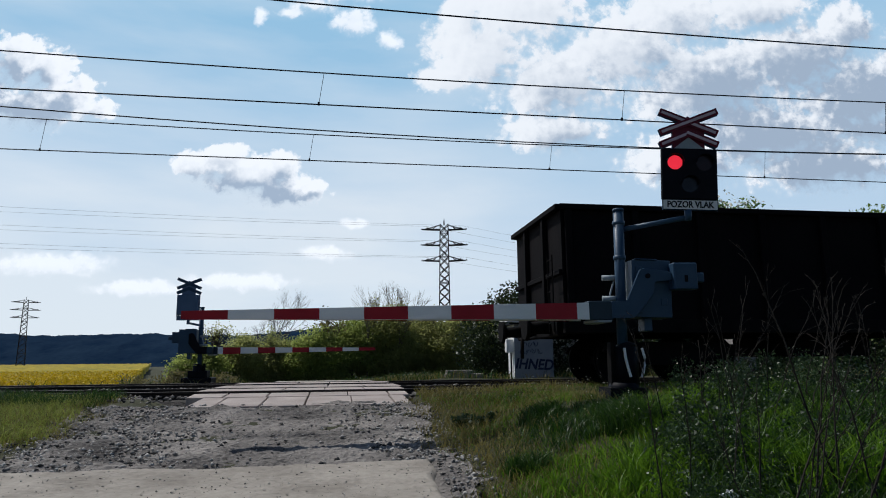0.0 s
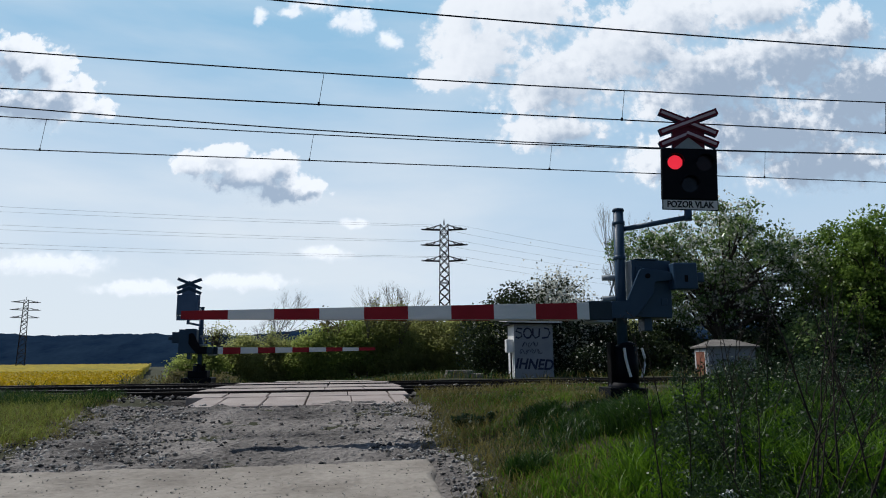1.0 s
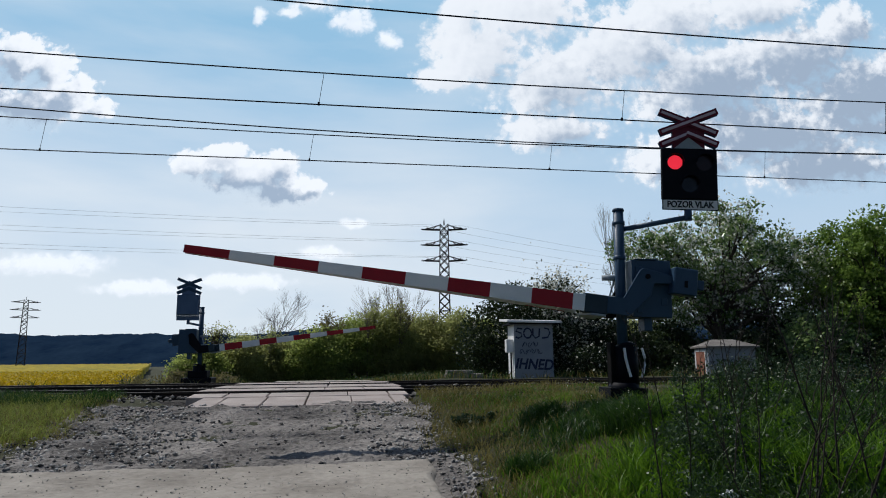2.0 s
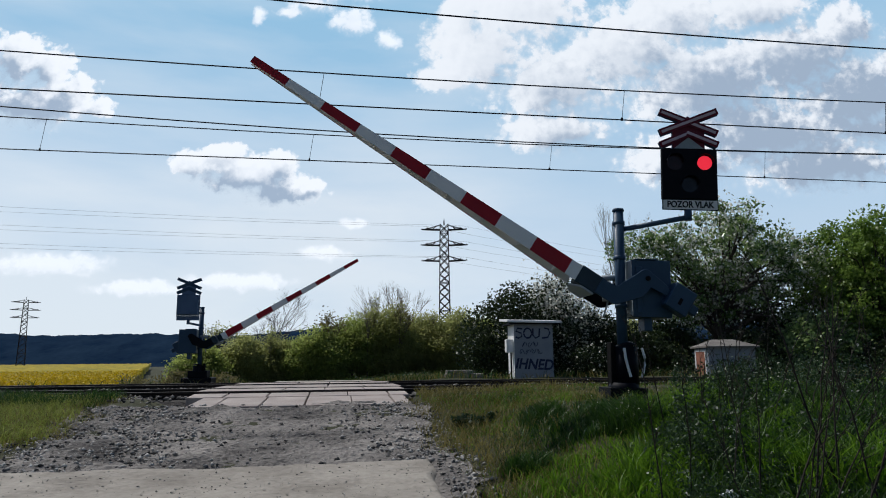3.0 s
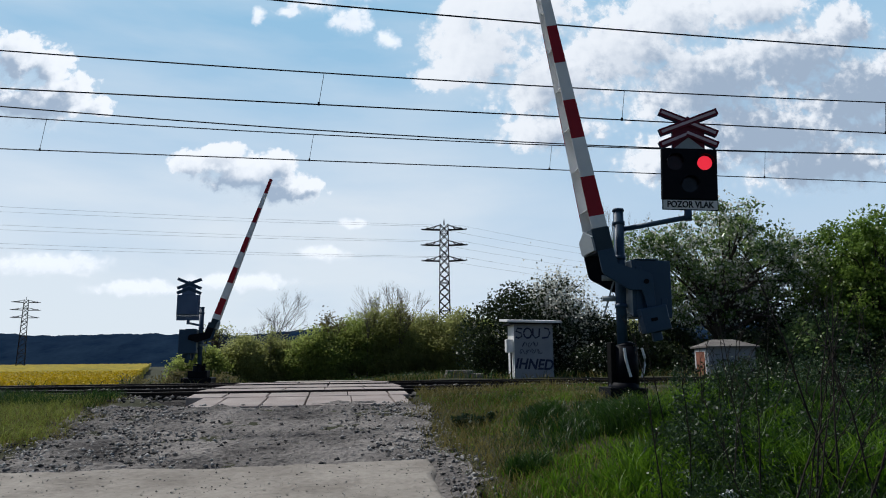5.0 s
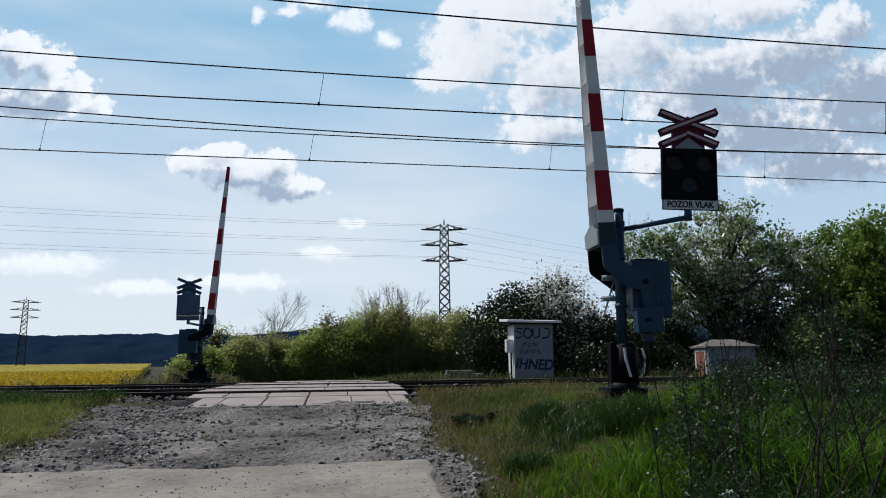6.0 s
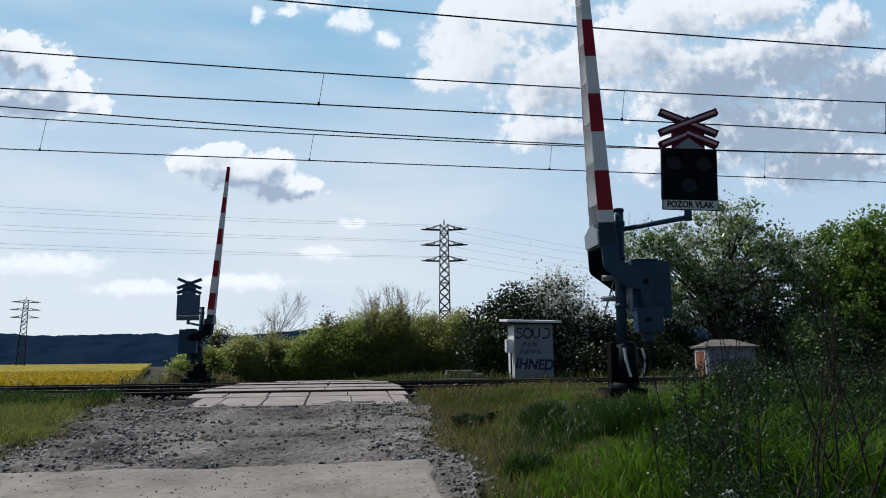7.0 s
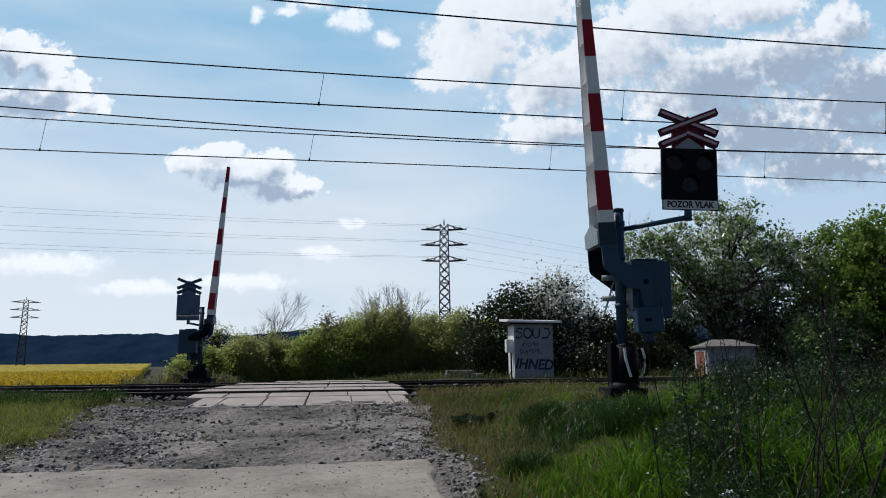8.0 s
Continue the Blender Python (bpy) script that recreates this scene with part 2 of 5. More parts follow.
RAIL_SHAPE = [(-0.07, -0.16), (0.07, -0.16), (0.07, -0.148), (0.012, -0.125), (0.010, -0.045), (0.035, -0.03), (0.036, -0.004), (0.03, 0.0), (-0.03, 0.0), (-0.036, -0.004), (-0.035, -0.03), (-0.010, -0.045), (-0.012, -0.125), (-0.07, -0.148)]
sleeper_bm = bmesh.new()
box(sleeper_bm, -0.13, 0.13, -1.25, 1.25, -0.30, -0.163)
sleeper_mesh = mesh_of("sleeper", made(sleeper_bm, 0.015), M_SLEEPER)
for yy in TRACK_Y:
    bed = whole("ballast_bed", ballast(yy), M_BALLAST, "dark grey ballast bed under the rails", "ballast", kind="structure")
    track = empty("railway_track", pose(0, yy, 0.07), "rusty brown steel railway track on concrete sleepers", "railway track", "the two tracks", "structure")
    for off in (-0.75, 0.75):
        bm = bmesh.new()
        a = [bm.verts.new((-150, off + p, z)) for p, z in RAIL_SHAPE]
        b = [bm.verts.new((220, off + p, z)) for p, z in RAIL_SHAPE]
        for i in range(len(a)):
            j = (i + 1) % len(a)
            bm.faces.new((a[i], a[j], b[j], b[i]))
        part("rail", made(bm), M_RAIL, track)
    for i in range(70):
        x = -18 + 0.6 * i
        if not -2.7 < x < 1.4:
            s = new("sleeper", sleeper_mesh)
            s.parent, s.location = track, (x, 0, 0)

# crossing deck of concrete slabs
deck = empty("crossing_deck", pose(0, 0, 0), "pale concrete slabs laid between the rails of the crossing", "crossing deck", "", "structure")


def slab_row(y0, y1, z0, z1, edges):
    """One row of slabs; edges: the joints along the track."""
    g = 0.011
    for a, b in zip(edges, edges[1:]):
        bm = bmesh.new()
        box(bm, a + g, b - g, y0 + g, y1 - g, -0.14, 0)
        for v in bm.verts:
            v.co.z += z0 + (z1 - z0) * (v.co.y - y0) / (y1 - y0)
        s = new("slab", mesh_of("slab", made(bm, 0.006), M_SLAB))
        s.parent, s.location = deck, (random.uniform(-0.008, 0.008), 0, random.uniform(-0.0012, 0.0012))


even = lambda x0, n, w: [x0 + i * w for i in range(n + 1)]
slab_row(9.72, 11.03, -0.06, 0.0, (-2.02, -1.65, -1.03, -0.42, 0.25, 0.86, 1.10))
slab_row(11.07, 11.77, 0.004, 0.035, (-2.28, -1.73, -1.07, -0.42, 0.21, 0.88, 1.20))
slab_row(11.93, 13.27, 0.06, 0.06, even(-2.35, 5, 0.72))
slab_row(13.43, 14.6, 0.055, 0.055, even(-2.4, 5, 0.75))
slab_row(14.63, 15.77, 0.055, 0.045, even(-2.4, 5, 0.75))
slab_row(15.93, 17.27, 0.06, 0.06, even(-2.3, 5, 0.72))
slab_row(17.43, 18.8, 0.055, -0.01, even(-2.2, 5, 0.70))


# ---- overhead line ----
def wire(name, points, r, label, parent=None, material=M_WIRE):
    bm = bmesh.new()
    cable(bm, points, r)
    if parent:
        return part(name, bm, material, parent)
    return whole(name, bm, material, label, "overhead wire")


def sagging(a, b, sag, n=24):
    a, b = Vector(a), Vector(b)
    return [a.lerp(b, i / n) - Vector((0, 0, 4 * sag * (i / n) * (1 - i / n))) for i in range(n + 1)]


def catenary(y, contact, carrier, first, gap):
    line = empty("overhead_line", pose(0, y, contact), "dark overhead contact wire hung from its carrier by droppers", "overhead line", "the two overhead lines")
    wire("contact_wire", [(-60, 0, 0), (90, 0, 0)], 0.0135, "", line)
    h = carrier - contact
    wire("carrier_wire", sagging((-24, 0, h + 0.73), (30, 0, h + 0.73), 0.73, 40), 0.0135, "", line)
    for i in range(-2, 5):
        x = first + i * gap
        wire("dropper", [(x - 0.09, 0, 0.0), (x, 0, h + 0.001 * (x - 3) ** 2)], 0.0055, "", line)
        bm = bmesh.new()
        box(bm, x - 0.11, x - 0.07, -0.012, 0.012, -0.02, 0.05)
        part("clamp", made(bm, 0.004), M_WIRE, line)
    return line


catenary(12.6, 5.49, 6.135, -0.32, 6.25)
catenary(16.6, 5.575, 6.25, -0.65, 6.3)
wire("feeder_wire", sagging((-32, 11.5, 8.74), (48, 11.5, 8.74), 1.84, 40), 0.015, "single dark feeder wire above the railway")
wire("feeder_wire", sagging((-40, 17.5, 9.71), (54, 17.5, 9.71), 3.09, 48), 0.017, "single dark feeder wire above the railway")


# ---- level crossing barriers ----
ARM_LENGTHS = [0.848 + 0.5 * i for i in range(10)]


def arm_section(s):
    """Half height and depth of the boom at distance s from the pivot."""
    k = (s - 0.7) / (5.35 - 0.7)
    return 0.100 - 0.055 * k, 0.34 - 0.25 * k


def boom_piece(s0, s1, inset=0.0):
    """A piece of the folded sheet boom: front, top and back plate, open below."""
    bm = bmesh.new()
    t = 0.005
    ring = []
    for s in (s0, s1):
        h, d = arm_section(s)
        zc = -0.396
        h, d = h - inset, d - inset
        ring.append([bm.verts.new((-s, y, z)) for y, z in ((inset, zc - h), (inset, zc + h), (d, zc + h), (d, zc - h), (d - t, zc - h), (d - t, zc + h - t), (inset + t, zc + h - t), (inset + t, zc - h))])
    for i in range(8):
        j = (i + 1) % 8
        bm.faces.new((ring[0][i], ring[0][j], ring[1][j], ring[1][i]))
    for r in ring:
        bm.faces.new((r[0], r[1], r[6], r[7]))
        bm.faces.new((r[1], r[2], r[5], r[6]))
        bm.faces.new((r[2], r[3], r[4], r[5]))
    return made(bm)


CRANK = [(-0.42, -0.28), (-0.22, -0.28), (-0.05, 0.085), (-0.02, 0.11), (0.03, 0.118), (0.30, 0.08), (0.36, 0.06), (0.36, -0.03), (0.135, -0.045), (0.115, -0.20), (-0.115, -0.46), (-0.16, -0.485), (-0.42, -0.485)]


def crossbuck(parent, zc, xc, y):
    """Saint Andrew's cross with the half cross below it: pale bars with red rims on a red panel."""
    bm = bmesh.new()
    prism(bm, [(xc - 0.19, zc - 0.33), (xc + 0.19, zc - 0.33), (xc + 0.19, zc - 0.05), (xc, zc + 0.08), (xc - 0.19, zc - 0.05)], y + 0.012, y + 0.03)
    part("panel", made(bm), M_RED_DARK, parent, "faded red sheet panel")
    bm = bmesh.new()
    prism(bm, [(xc - 0.18, zc - 0.335), (xc + 0.18, zc - 0.335), (xc, zc - 0.19)], y + 0.006, y + 0.0115)
    part("panel", made(bm), M_GREY_LIGHT, parent, "pale grey sheet panel")
    bm = bmesh.new()
    prism(bm, [(xc - 0.20, zc - 0.34), (xc + 0.20, zc - 0.34), (xc + 0.20, zc - 0.05), (xc, zc + 0.09), (xc - 0.20, zc - 0.05)], y + 0.031, y + 0.042)
    part("back_panel", made(bm), M_BACK, parent, "blue grey back of the sheet panel")

    def bar(a, b, half, dy, mat, name):
        a, b = Vector((a[0], 0, a[1])), Vector((b[0], 0, b[1]))
        d = (b - a).normalized()
        n = Vector((-d.z, 0, d.x)) * half
        bm = bmesh.new()
        prism(bm, [(p.x, p.z) for p in (a - n, b - n, b + n, a + n)], y + dy - 0.008, y + dy)
        return part(name, made(bm, 0.002), mat, parent)

    ends = (((xc - 0.35, zc + 0.14), (xc + 0.35, zc - 0.14)), ((xc - 0.35, zc - 0.14), (xc + 0.35, zc + 0.15)), ((xc - 0.35, zc - 0.30), (xc + 0.02, zc - 0.135)), ((xc + 0.35, zc - 0.29), (xc - 0.02, zc - 0.135)))
    for i, (a, b) in enumerate(ends):
        bar(a, b, 0.043, -0.004 * i, M_RED_DARK, "rim")
        bar(a, b, 0.046, 0.045 + 0.002 * i, M_GREY, "back_bar")
        a, b = Vector(a), Vector(b)
        d = (b - a).normalized() * 0.025
        bar(a + d, b - (d if i < 2 else -d * 0.2), 0.017, -0.003 - 0.004 * i, M_PINK, "bar")


M_PINK = surface("faded_white_sheet", (0.46, 0.35, 0.39), (0.62, 0.50, 0.54), 0.55, 4, 40, 0.05)


def text_on(name, words, size, m, material, parent, squeeze=1.0, bold=0.012, shear=0.0):
    cu = bpy.data.curves.new(name, "FONT")
    cu.body, cu.size, cu.extrude, cu.align_x, cu.align_y = words, size, 0.002, "CENTER", "CENTER"
    cu.offset, cu.shear = size * bold, shear
    cu.materials.append(material)
    ob = new(name, cu)
    ob.parent = parent
    ob.matrix_basis = m @ Matrix.Diagonal((squeeze, 1, 1, 1))
    return ob


M_SOCKET = surface("dark_socket_paint", (0.012, 0.028, 0.045), (0.026, 0.048, 0.070), 0.45, 3, 60, 0.08, spread=0.8)


def barrier(m, sign_x, sign_z, label, words, sign_lean=0.0, sign_turn=0.0):
    """Boom barrier with its post, drive, moving boom and the signal on a bracket. Local: boom to -x, front to -y."""
    th = empty("barrier", m, label, "barrier", "the two crossing barriers")
    bm = bmesh.new()
    tube(bm, (0, 0, 0.5), (0, 0, 2.24), 0.064, seg=20)
    tube(bm, (0, 0, 2.24), (0, 0, 2.27), 0.075, 0.066, seg=20)
    for z in (1.02, 2.06, 1.62):
        tube(bm, (0, 0, z), (0, 0, z + 0.05), 0.077, seg=20)
    part("post", made(bm), M_GREY, th)
    bm = bmesh.new()
    tube(bm, (0.03, 0, 0.1), (0.03, 0, 0.55), 0.155, 0.15, seg=18)
    tube(bm, (0.03, 0, 0.55), (0.02, 0, 0.60), 0.15, 0.07, seg=18)
    tube(bm, (0, 0, 0.0), (0, 0, 0.12), 0.2, 0.17, seg=18)
    box(bm, -0.24, 0.22, -0.20, 0.20, -0.25, 0.06)
    part("base", made(bm), M_DARK, th, "black cast iron foot")
    for x in (-0.06, 0.17):
        bm = bmesh.new()
        pts = [(0.07 + x, -0.17, z) for x, z in (((-0.115, 0.53), (-0.105, 0.42), (-0.08, 0.31), (-0.045, 0.19)) if x < 0 else ((0.10, 0.53), (0.135, 0.42), (0.13, 0.33), (0.095, 0.19)))]
        cable(bm, pts, 0.016, seg=6)
        part("cable_loop", made(bm), M_WHITE, th, "white bent cable sleeve")
    bm = bmesh.new()
    box(bm, -0.17, -0.115, -0.06, 0.08, 0.0, 0.60)
    box(bm, -0.2, -0.09, -0.1, 0.12, -0.02, 0.04)
    part("cable_box", made(bm, 0.008), M_WAGON_DARK, th)
    # drive housing behind the crank
    bm = bmesh.new()
    box(bm, 0.085, 0.58, -0.17, 0.20, 0.90, 1.60)
    box(bm, 0.12, 0.40, -0.19, 0.22, 1.60, 1.615)
    box(bm, 0.25, 0.35, -0.10, 0.10, 0.74, 0.90)
    part("drive_housing", made(bm, 0.012), M_GREY, th)
    # added pale skin on the housing's left face: sunlight given as colour
    bm = bmesh.new()
    box(bm, 0.079, 0.084, -0.165, 0.19, 0.91, 1.59)
    part("housing_lit_side", made(bm), M_GREY_LIGHT, th, "housing side painted pale for sunlight")
    bm = bmesh.new()
    box(bm, 0.13, 0.20, -0.185, -0.17, 0.95, 1.52)
    box(bm, 0.44, 0.52, -0.18, -0.17, 1.05, 1.13)
    part("cover", made(bm, 0.004), M_GREY, th)
    bm = bmesh.new()
    for z in (1.14, 1.40):
        tube(bm, (-0.2, 0.10, z), (0.0, 0.05, z), 0.035, seg=10)
    tube(bm, (-0.19, 0.10, 0.92), (-0.04, 0.08, 1.40), 0.012, seg=6)
    part("lamp_stub", made(bm), M_GREY_LIGHT, th)
    # moving boom
    arm = new("boom")
    arm.empty_display_size = 0.1
    arm.parent = th
    arm.matrix_basis = pose(0.19, -0.262, 1.37)
    bm = bmesh.new()
    prism(bm, CRANK, 0.0, 0.03)
    part("crank", made(bm, 0.006), M_GREY, arm)
    bm = bmesh.new()
    prism(bm, CRANK[:2] + CRANK[2:5] + [(0.10, 0.09), (0.10, -0.19)] + CRANK[10:], 0.50, 0.53)
    part("crank", made(bm, 0.006), M_DARK, arm)
    bm = bmesh.new()
    tube(bm, (0.05, -0.02, 0.02), (0.05, 0.55, 0.02), 0.03, seg=14)
    part("axle", made(bm), M_DARK, arm)
    bm = bmesh.new()
    box(bm, -0.70, -0.40, 0.012, 0.19, -0.50, -0.275)
    box(bm, -0.56, -0.41, 0.18, 0.52, -0.49, -0.28)
    part("boom_socket", made(bm, 0.008), M_SOCKET, arm, "dark blue steel socket")
    # grey-blue plate in pale grey, the sunlight it catches when raised painted in
    bm = bmesh.new()
    lower = [bm.verts.new((x, y, -0.53)) for x, y in ((-0.43, 0.0), (-0.60, 0.0), (-0.70, 0.23), (-0.60, 0.46), (-0.43, 0.46))]
    upper = [bm.verts.new((v.co.x, v.co.y, -0.505)) for v in lower]
    bm.faces.new(lower)
    bm.faces.new(upper[::-1])
    for k in range(5):
        bm.faces.new((lower[k], upper[k], upper[(k + 1) % 5], lower[(k + 1) % 5]))
    part("cover_plate", made(bm), M_GREY_LIGHT, arm, "gabled cover plate paled for sunlight")
    bm = bmesh.new()
    box(bm, 0.36, 0.66, -0.06, 0.10, -0.15, 0.175)
    box(bm, 0.66, 0.77, -0.01, 0.06, -0.06, 0.06)
    part("counterweight", made(bm, 0.012), M_GREY, arm)
    bm = bmesh.new()
    box(bm, 0.49, 0.53, -0.066, -0.06, -0.06, 0.02)
    part("handle", made(bm), M_DARK, arm)
    part("stripe", boom_piece(0.70, 0.848), M_WHITE, arm)
    for i, (a, b) in enumerate(zip(ARM_LENGTHS, ARM_LENGTHS[1:])):
        part("stripe", boom_piece(a, b), M_WHITE if i % 2 else M_RED, arm)
    part("lining", boom_piece(0.71, 5.34, 0.006), M_WHITE, arm, "white inside of the folded boom")
    for i in range(8):
        s = 0.95 + 0.53 * i
        h, d = arm_section(s)
        bm = bmesh.new()
        box(bm, -s - 0.004, -s + 0.004, 0.012, d - 0.012, -0.396 - h + 0.02, -0.396 + h - 0.014)
        part("rib", made(bm), M_WHITE, arm)
    # signal with lamps and cross
    sg = new("signal")
    sg.empty_display_size = 0.1
    sg.parent = th
    sg.matrix_basis = pose(sign_x, -0.45, sign_z, 0, sign_lean, sign_turn)
    bm = bmesh.new()
    tube(bm, sg.matrix_basis.inverted() @ Vector((0.05, 0, sign_z - 0.29)), (-0.02, 0.03, -0.20), 0.032, seg=12)
    tube(bm, (-0.02, 0.03, -0.24), (-0.02, 0.03, -0.11), 0.045, seg=12)
    part("bracket", made(bm), M_GREY, sg)
    bm = bmesh.new()
    box(bm, -0.335, 0.335, 0.0, 0.05, 0.02, 0.655)
    part("backboard", made(bm, 0.01), M_DARK, sg, "matt black lamp board")
    bm = bmesh.new()
    box(bm, -0.33, 0.33, 0.05, 0.056, 0.02, 0.65)
    prism(bm, [(-0.30, 0.06), (0.30, 0.06), (0.30, 0.50), (0.20, 0.64), (-0.20, 0.64), (-0.30, 0.50)], 0.056, 0.15)
    part("back_sheet", made(bm), M_BACK, sg, "grey painted back sheet")
    for x, z, mat in ((-0.175, 0.475, M_LENS), (0.18, 0.475, M_LENS), (0.0, 0.20, M_LENS_WHITE)):
        bm = bmesh.new()
        tube(bm, (x, -0.004, z), (x, 0.0, z), 0.098, seg=24)
        part("lens", made(bm), mat, sg)
        bm = bmesh.new()
        for k in range(0, 12):
            a0, a1 = k * math.pi / 12, (k + 1) * math.pi / 12
            q = [(x + 0.105 * math.cos(a), y, z + 0.105 * math.sin(a)) for a, y in ((a0, 0), (a1, 0), (a1, -0.07), (a0, -0.07))]
            bm.faces.new([bm.verts.new(p) for p in q])
        bmesh.ops.remove_doubles(bm, verts=bm.verts, dist=0.0005)
        bmesh.ops.solidify(bm, geom=bm.faces, thickness=0.003)
        part("hood", made(bm), M_DARK, sg)
    bulbs = []
    for x in (-0.175, 0.18):
        bm = bmesh.new()
        tube(bm, (0, -0.004, 0), (0, 0.004, 0), 0.088, seg=24)
        lamp = part("lamp", made(bm), M_LAMP, sg, "red warning lamp")
        lamp.matrix_basis = pose(x, 0.022, 0.475)
        bulbs.append(lamp)
    bm = bmesh.new()
    box(bm, -0.33, 0.33, -0.004, 0.01, -0.115, 0.01)
    part("plate", made(bm, 0.003), M_PLATE, sg, "white plate with black lettering")
    bm = bmesh.new()
    box(bm, -0.33, 0.33, 0.0115, 0.02, -0.117, 0.015)
    part("plate_back", made(bm), M_BACK, sg)
    bm = bmesh.new()
    for a in ((-0.333, 0.333, -0.119, -0.109), (-0.333, 0.333, 0.004, 0.012), (-0.333, -0.322, -0.109, 0.004), (0.322, 0.333, -0.109, 0.004)):
        box(bm, a[0], a[1], -0.006, -0.0045, a[2], a[3])
    part("plate_rim", made(bm), M_DARK, sg)
    text_on("lettering", words, 0.108, pose(0, -0.0065, -0.053, 90), M_INK, sg, 0.84, 0.03)
    cross = new("crossbuck")
    cross.parent = sg
    crossbuck(cross, 0.995, 0.0, 0.0)
    return th, arm, bulbs


M_BACK = surface("blue_grey_back", (0.065, 0.115, 0.20), (0.11, 0.17, 0.28), 0.45, 3, 60, 0.08, spread=0.8)
M_PLATE = surface("weathered_white_plate", (0.66, 0.66, 0.66), (0.82, 0.82, 0.81), 0.5, 5, 50, 0.05)
NEAR, NEAR_BOOM, NEAR_LAMPS = barrier(pose(3.445, 7.80, 0.13, 0, 1.2, -2.23), 0.735, 2.30, "grey boom barrier with striped boom and red lamp signal", "POZOR VLAK", 1.6, -10.0)
FAR, FAR_BOOM, FAR_LAMPS = barrier(pose(-3.95, 20.85, -0.06, 0, 0, 180), 0.49, 2.02, "grey boom barrier beyond the tracks, its signal seen from behind", "POZOR VLAK")


bm = bmesh.new()
box(bm, -0.42, 0.42, -0.40, 0.40, -0.30, 0.20)
box(bm, -0.27, 0.27, -0.25, 0.25, 0.20, 0.40)
part("plinth", made(bm, 0.015), M_DARK, FAR, "black stepped foot")


# ---- freight wagon ----
def freight_wagon():
    """Open wagon; local origin on the rails under its rear end, body to +x."""
    th = empty("freight_wagon", pose(3.9, TRACK_Y[0], 0.07), "dark rusty open freight wagon leaving the crossing", "wagon")
    L, h, w = 14.0, 3.2, 1.46
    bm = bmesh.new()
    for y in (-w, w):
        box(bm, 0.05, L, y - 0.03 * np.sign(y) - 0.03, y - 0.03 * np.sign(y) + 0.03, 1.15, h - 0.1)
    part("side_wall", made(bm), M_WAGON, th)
    for y in (-1, 1):
        for i in range(12):
            x = 0.12 + i * 1.25
            bm = bmesh.new()
            box(bm, x - 0.06, x + 0.06, min(y * w, y * (w + 0.09)), max(y * w, y * (w + 0.09)), 1.15, h - 0.1)
            part("stanchion", made(bm, 0.01), M_WAGON, th)
        bm = bmesh.new()
        box(bm, -0.04, L, min(y * (w - 0.08), y * (w + 0.1)), max(y * (w - 0.08), y * (w + 0.1)), h - 0.1, h)
        part("top_rail", made(bm, 0.012), M_WAGON, th)
        bm = bmesh.new()
        box(bm, 0.0, L, min(y * (w - 0.1), y * (w + 0.04)), max(y * (w - 0.1), y * (w + 0.04)), 0.92, 1.16)
        part("sole_bar", made(bm, 0.01), M_WAGON_DARK, th)
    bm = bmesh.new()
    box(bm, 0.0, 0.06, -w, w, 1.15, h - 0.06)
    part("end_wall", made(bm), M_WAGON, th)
    for y in (-0.6, 0.6):
        bm = bmesh.new()
        box(bm, -0.09, 0.0, y - 0.06, y + 0.06, 1.0, h - 0.06)
        part("end_post", made(bm, 0.01), M_WAGON, th)
    for z in (1.95,):
        bm = bmesh.new()
        box(bm, -0.06, 0.0, -w, w, z, z + 0.09)
        part("end_rib", made(bm, 0.01), M_WAGON, th)
    bm = bmesh.new()
    box(bm, -0.12, 0.06, -w - 0.06, w + 0.06, h - 0.1, h)
    part("end_rail", made(bm, 0.012), M_WAGON, th)
    bm = bmesh.new()
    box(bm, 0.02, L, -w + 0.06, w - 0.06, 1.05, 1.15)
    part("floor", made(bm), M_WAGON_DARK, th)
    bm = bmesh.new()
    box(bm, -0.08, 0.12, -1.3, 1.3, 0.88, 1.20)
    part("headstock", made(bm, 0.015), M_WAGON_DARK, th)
    for y in (-0.875, 0.875):
        bm = bmesh.new()
        tube(bm, (-0.08, y, 1.04), (-0.5, y, 1.04), 0.11, seg=14)
        tube(bm, (-0.5, y, 1.04), (-0.56, y, 1.04), 0.23, 0.21, seg=20)
        part("buffer", made(bm), M_WAGON_DARK, th)
    bm = bmesh.new()
    tube(bm, (-0.08, 0, 1.0), (-0.35, 0, 0.9), 0.05, seg=8)
    tube(bm, (-0.35, 0, 0.9), (-0.36, 0, 0.5), 0.035, seg=8)
    part("coupling_hook", made(bm), M_WAGON_DARK, th)
    bm = bmesh.new()
    box(bm, -0.105, -0.095, -1.36, -1.22, 1.2, 1.42)
    part("tail_disc", made(bm), M_WHITE, th, "small white tail plate")
    for bx in (2.2, 11.8):
        bg = new("bogie")
        bg.parent = th
        bg.location = (bx, 0, 0)
        for y in (-1.0, 1.0):
            bm = bmesh.new()
            prism(bm, [(-1.35, 0.62), (-0.9, 0.45), (-0.35, 0.36), (0.35, 0.36), (0.9, 0.45), (1.35, 0.62), (1.3, 0.72), (0.5, 0.78), (-0.5, 0.78), (-1.3, 0.72)], y - 0.06, y + 0.06)
            part("bogie_frame", made(bm, 0.012), M_WAGON_DARK, bg)
        for wx in (-0.9, 0.9):
            bm = bmesh.new()
            for y in (-0.75, 0.75):
                tube(bm, (wx, y - 0.06, 0.46), (wx, y + 0.06, 0.46), 0.46, seg=28)
                s = -1 if y > 0 else 1
                tube(bm, (wx, y + 0.06 * s, 0.46), (wx, y + 0.09 * s, 0.46), 0.49, seg=28)
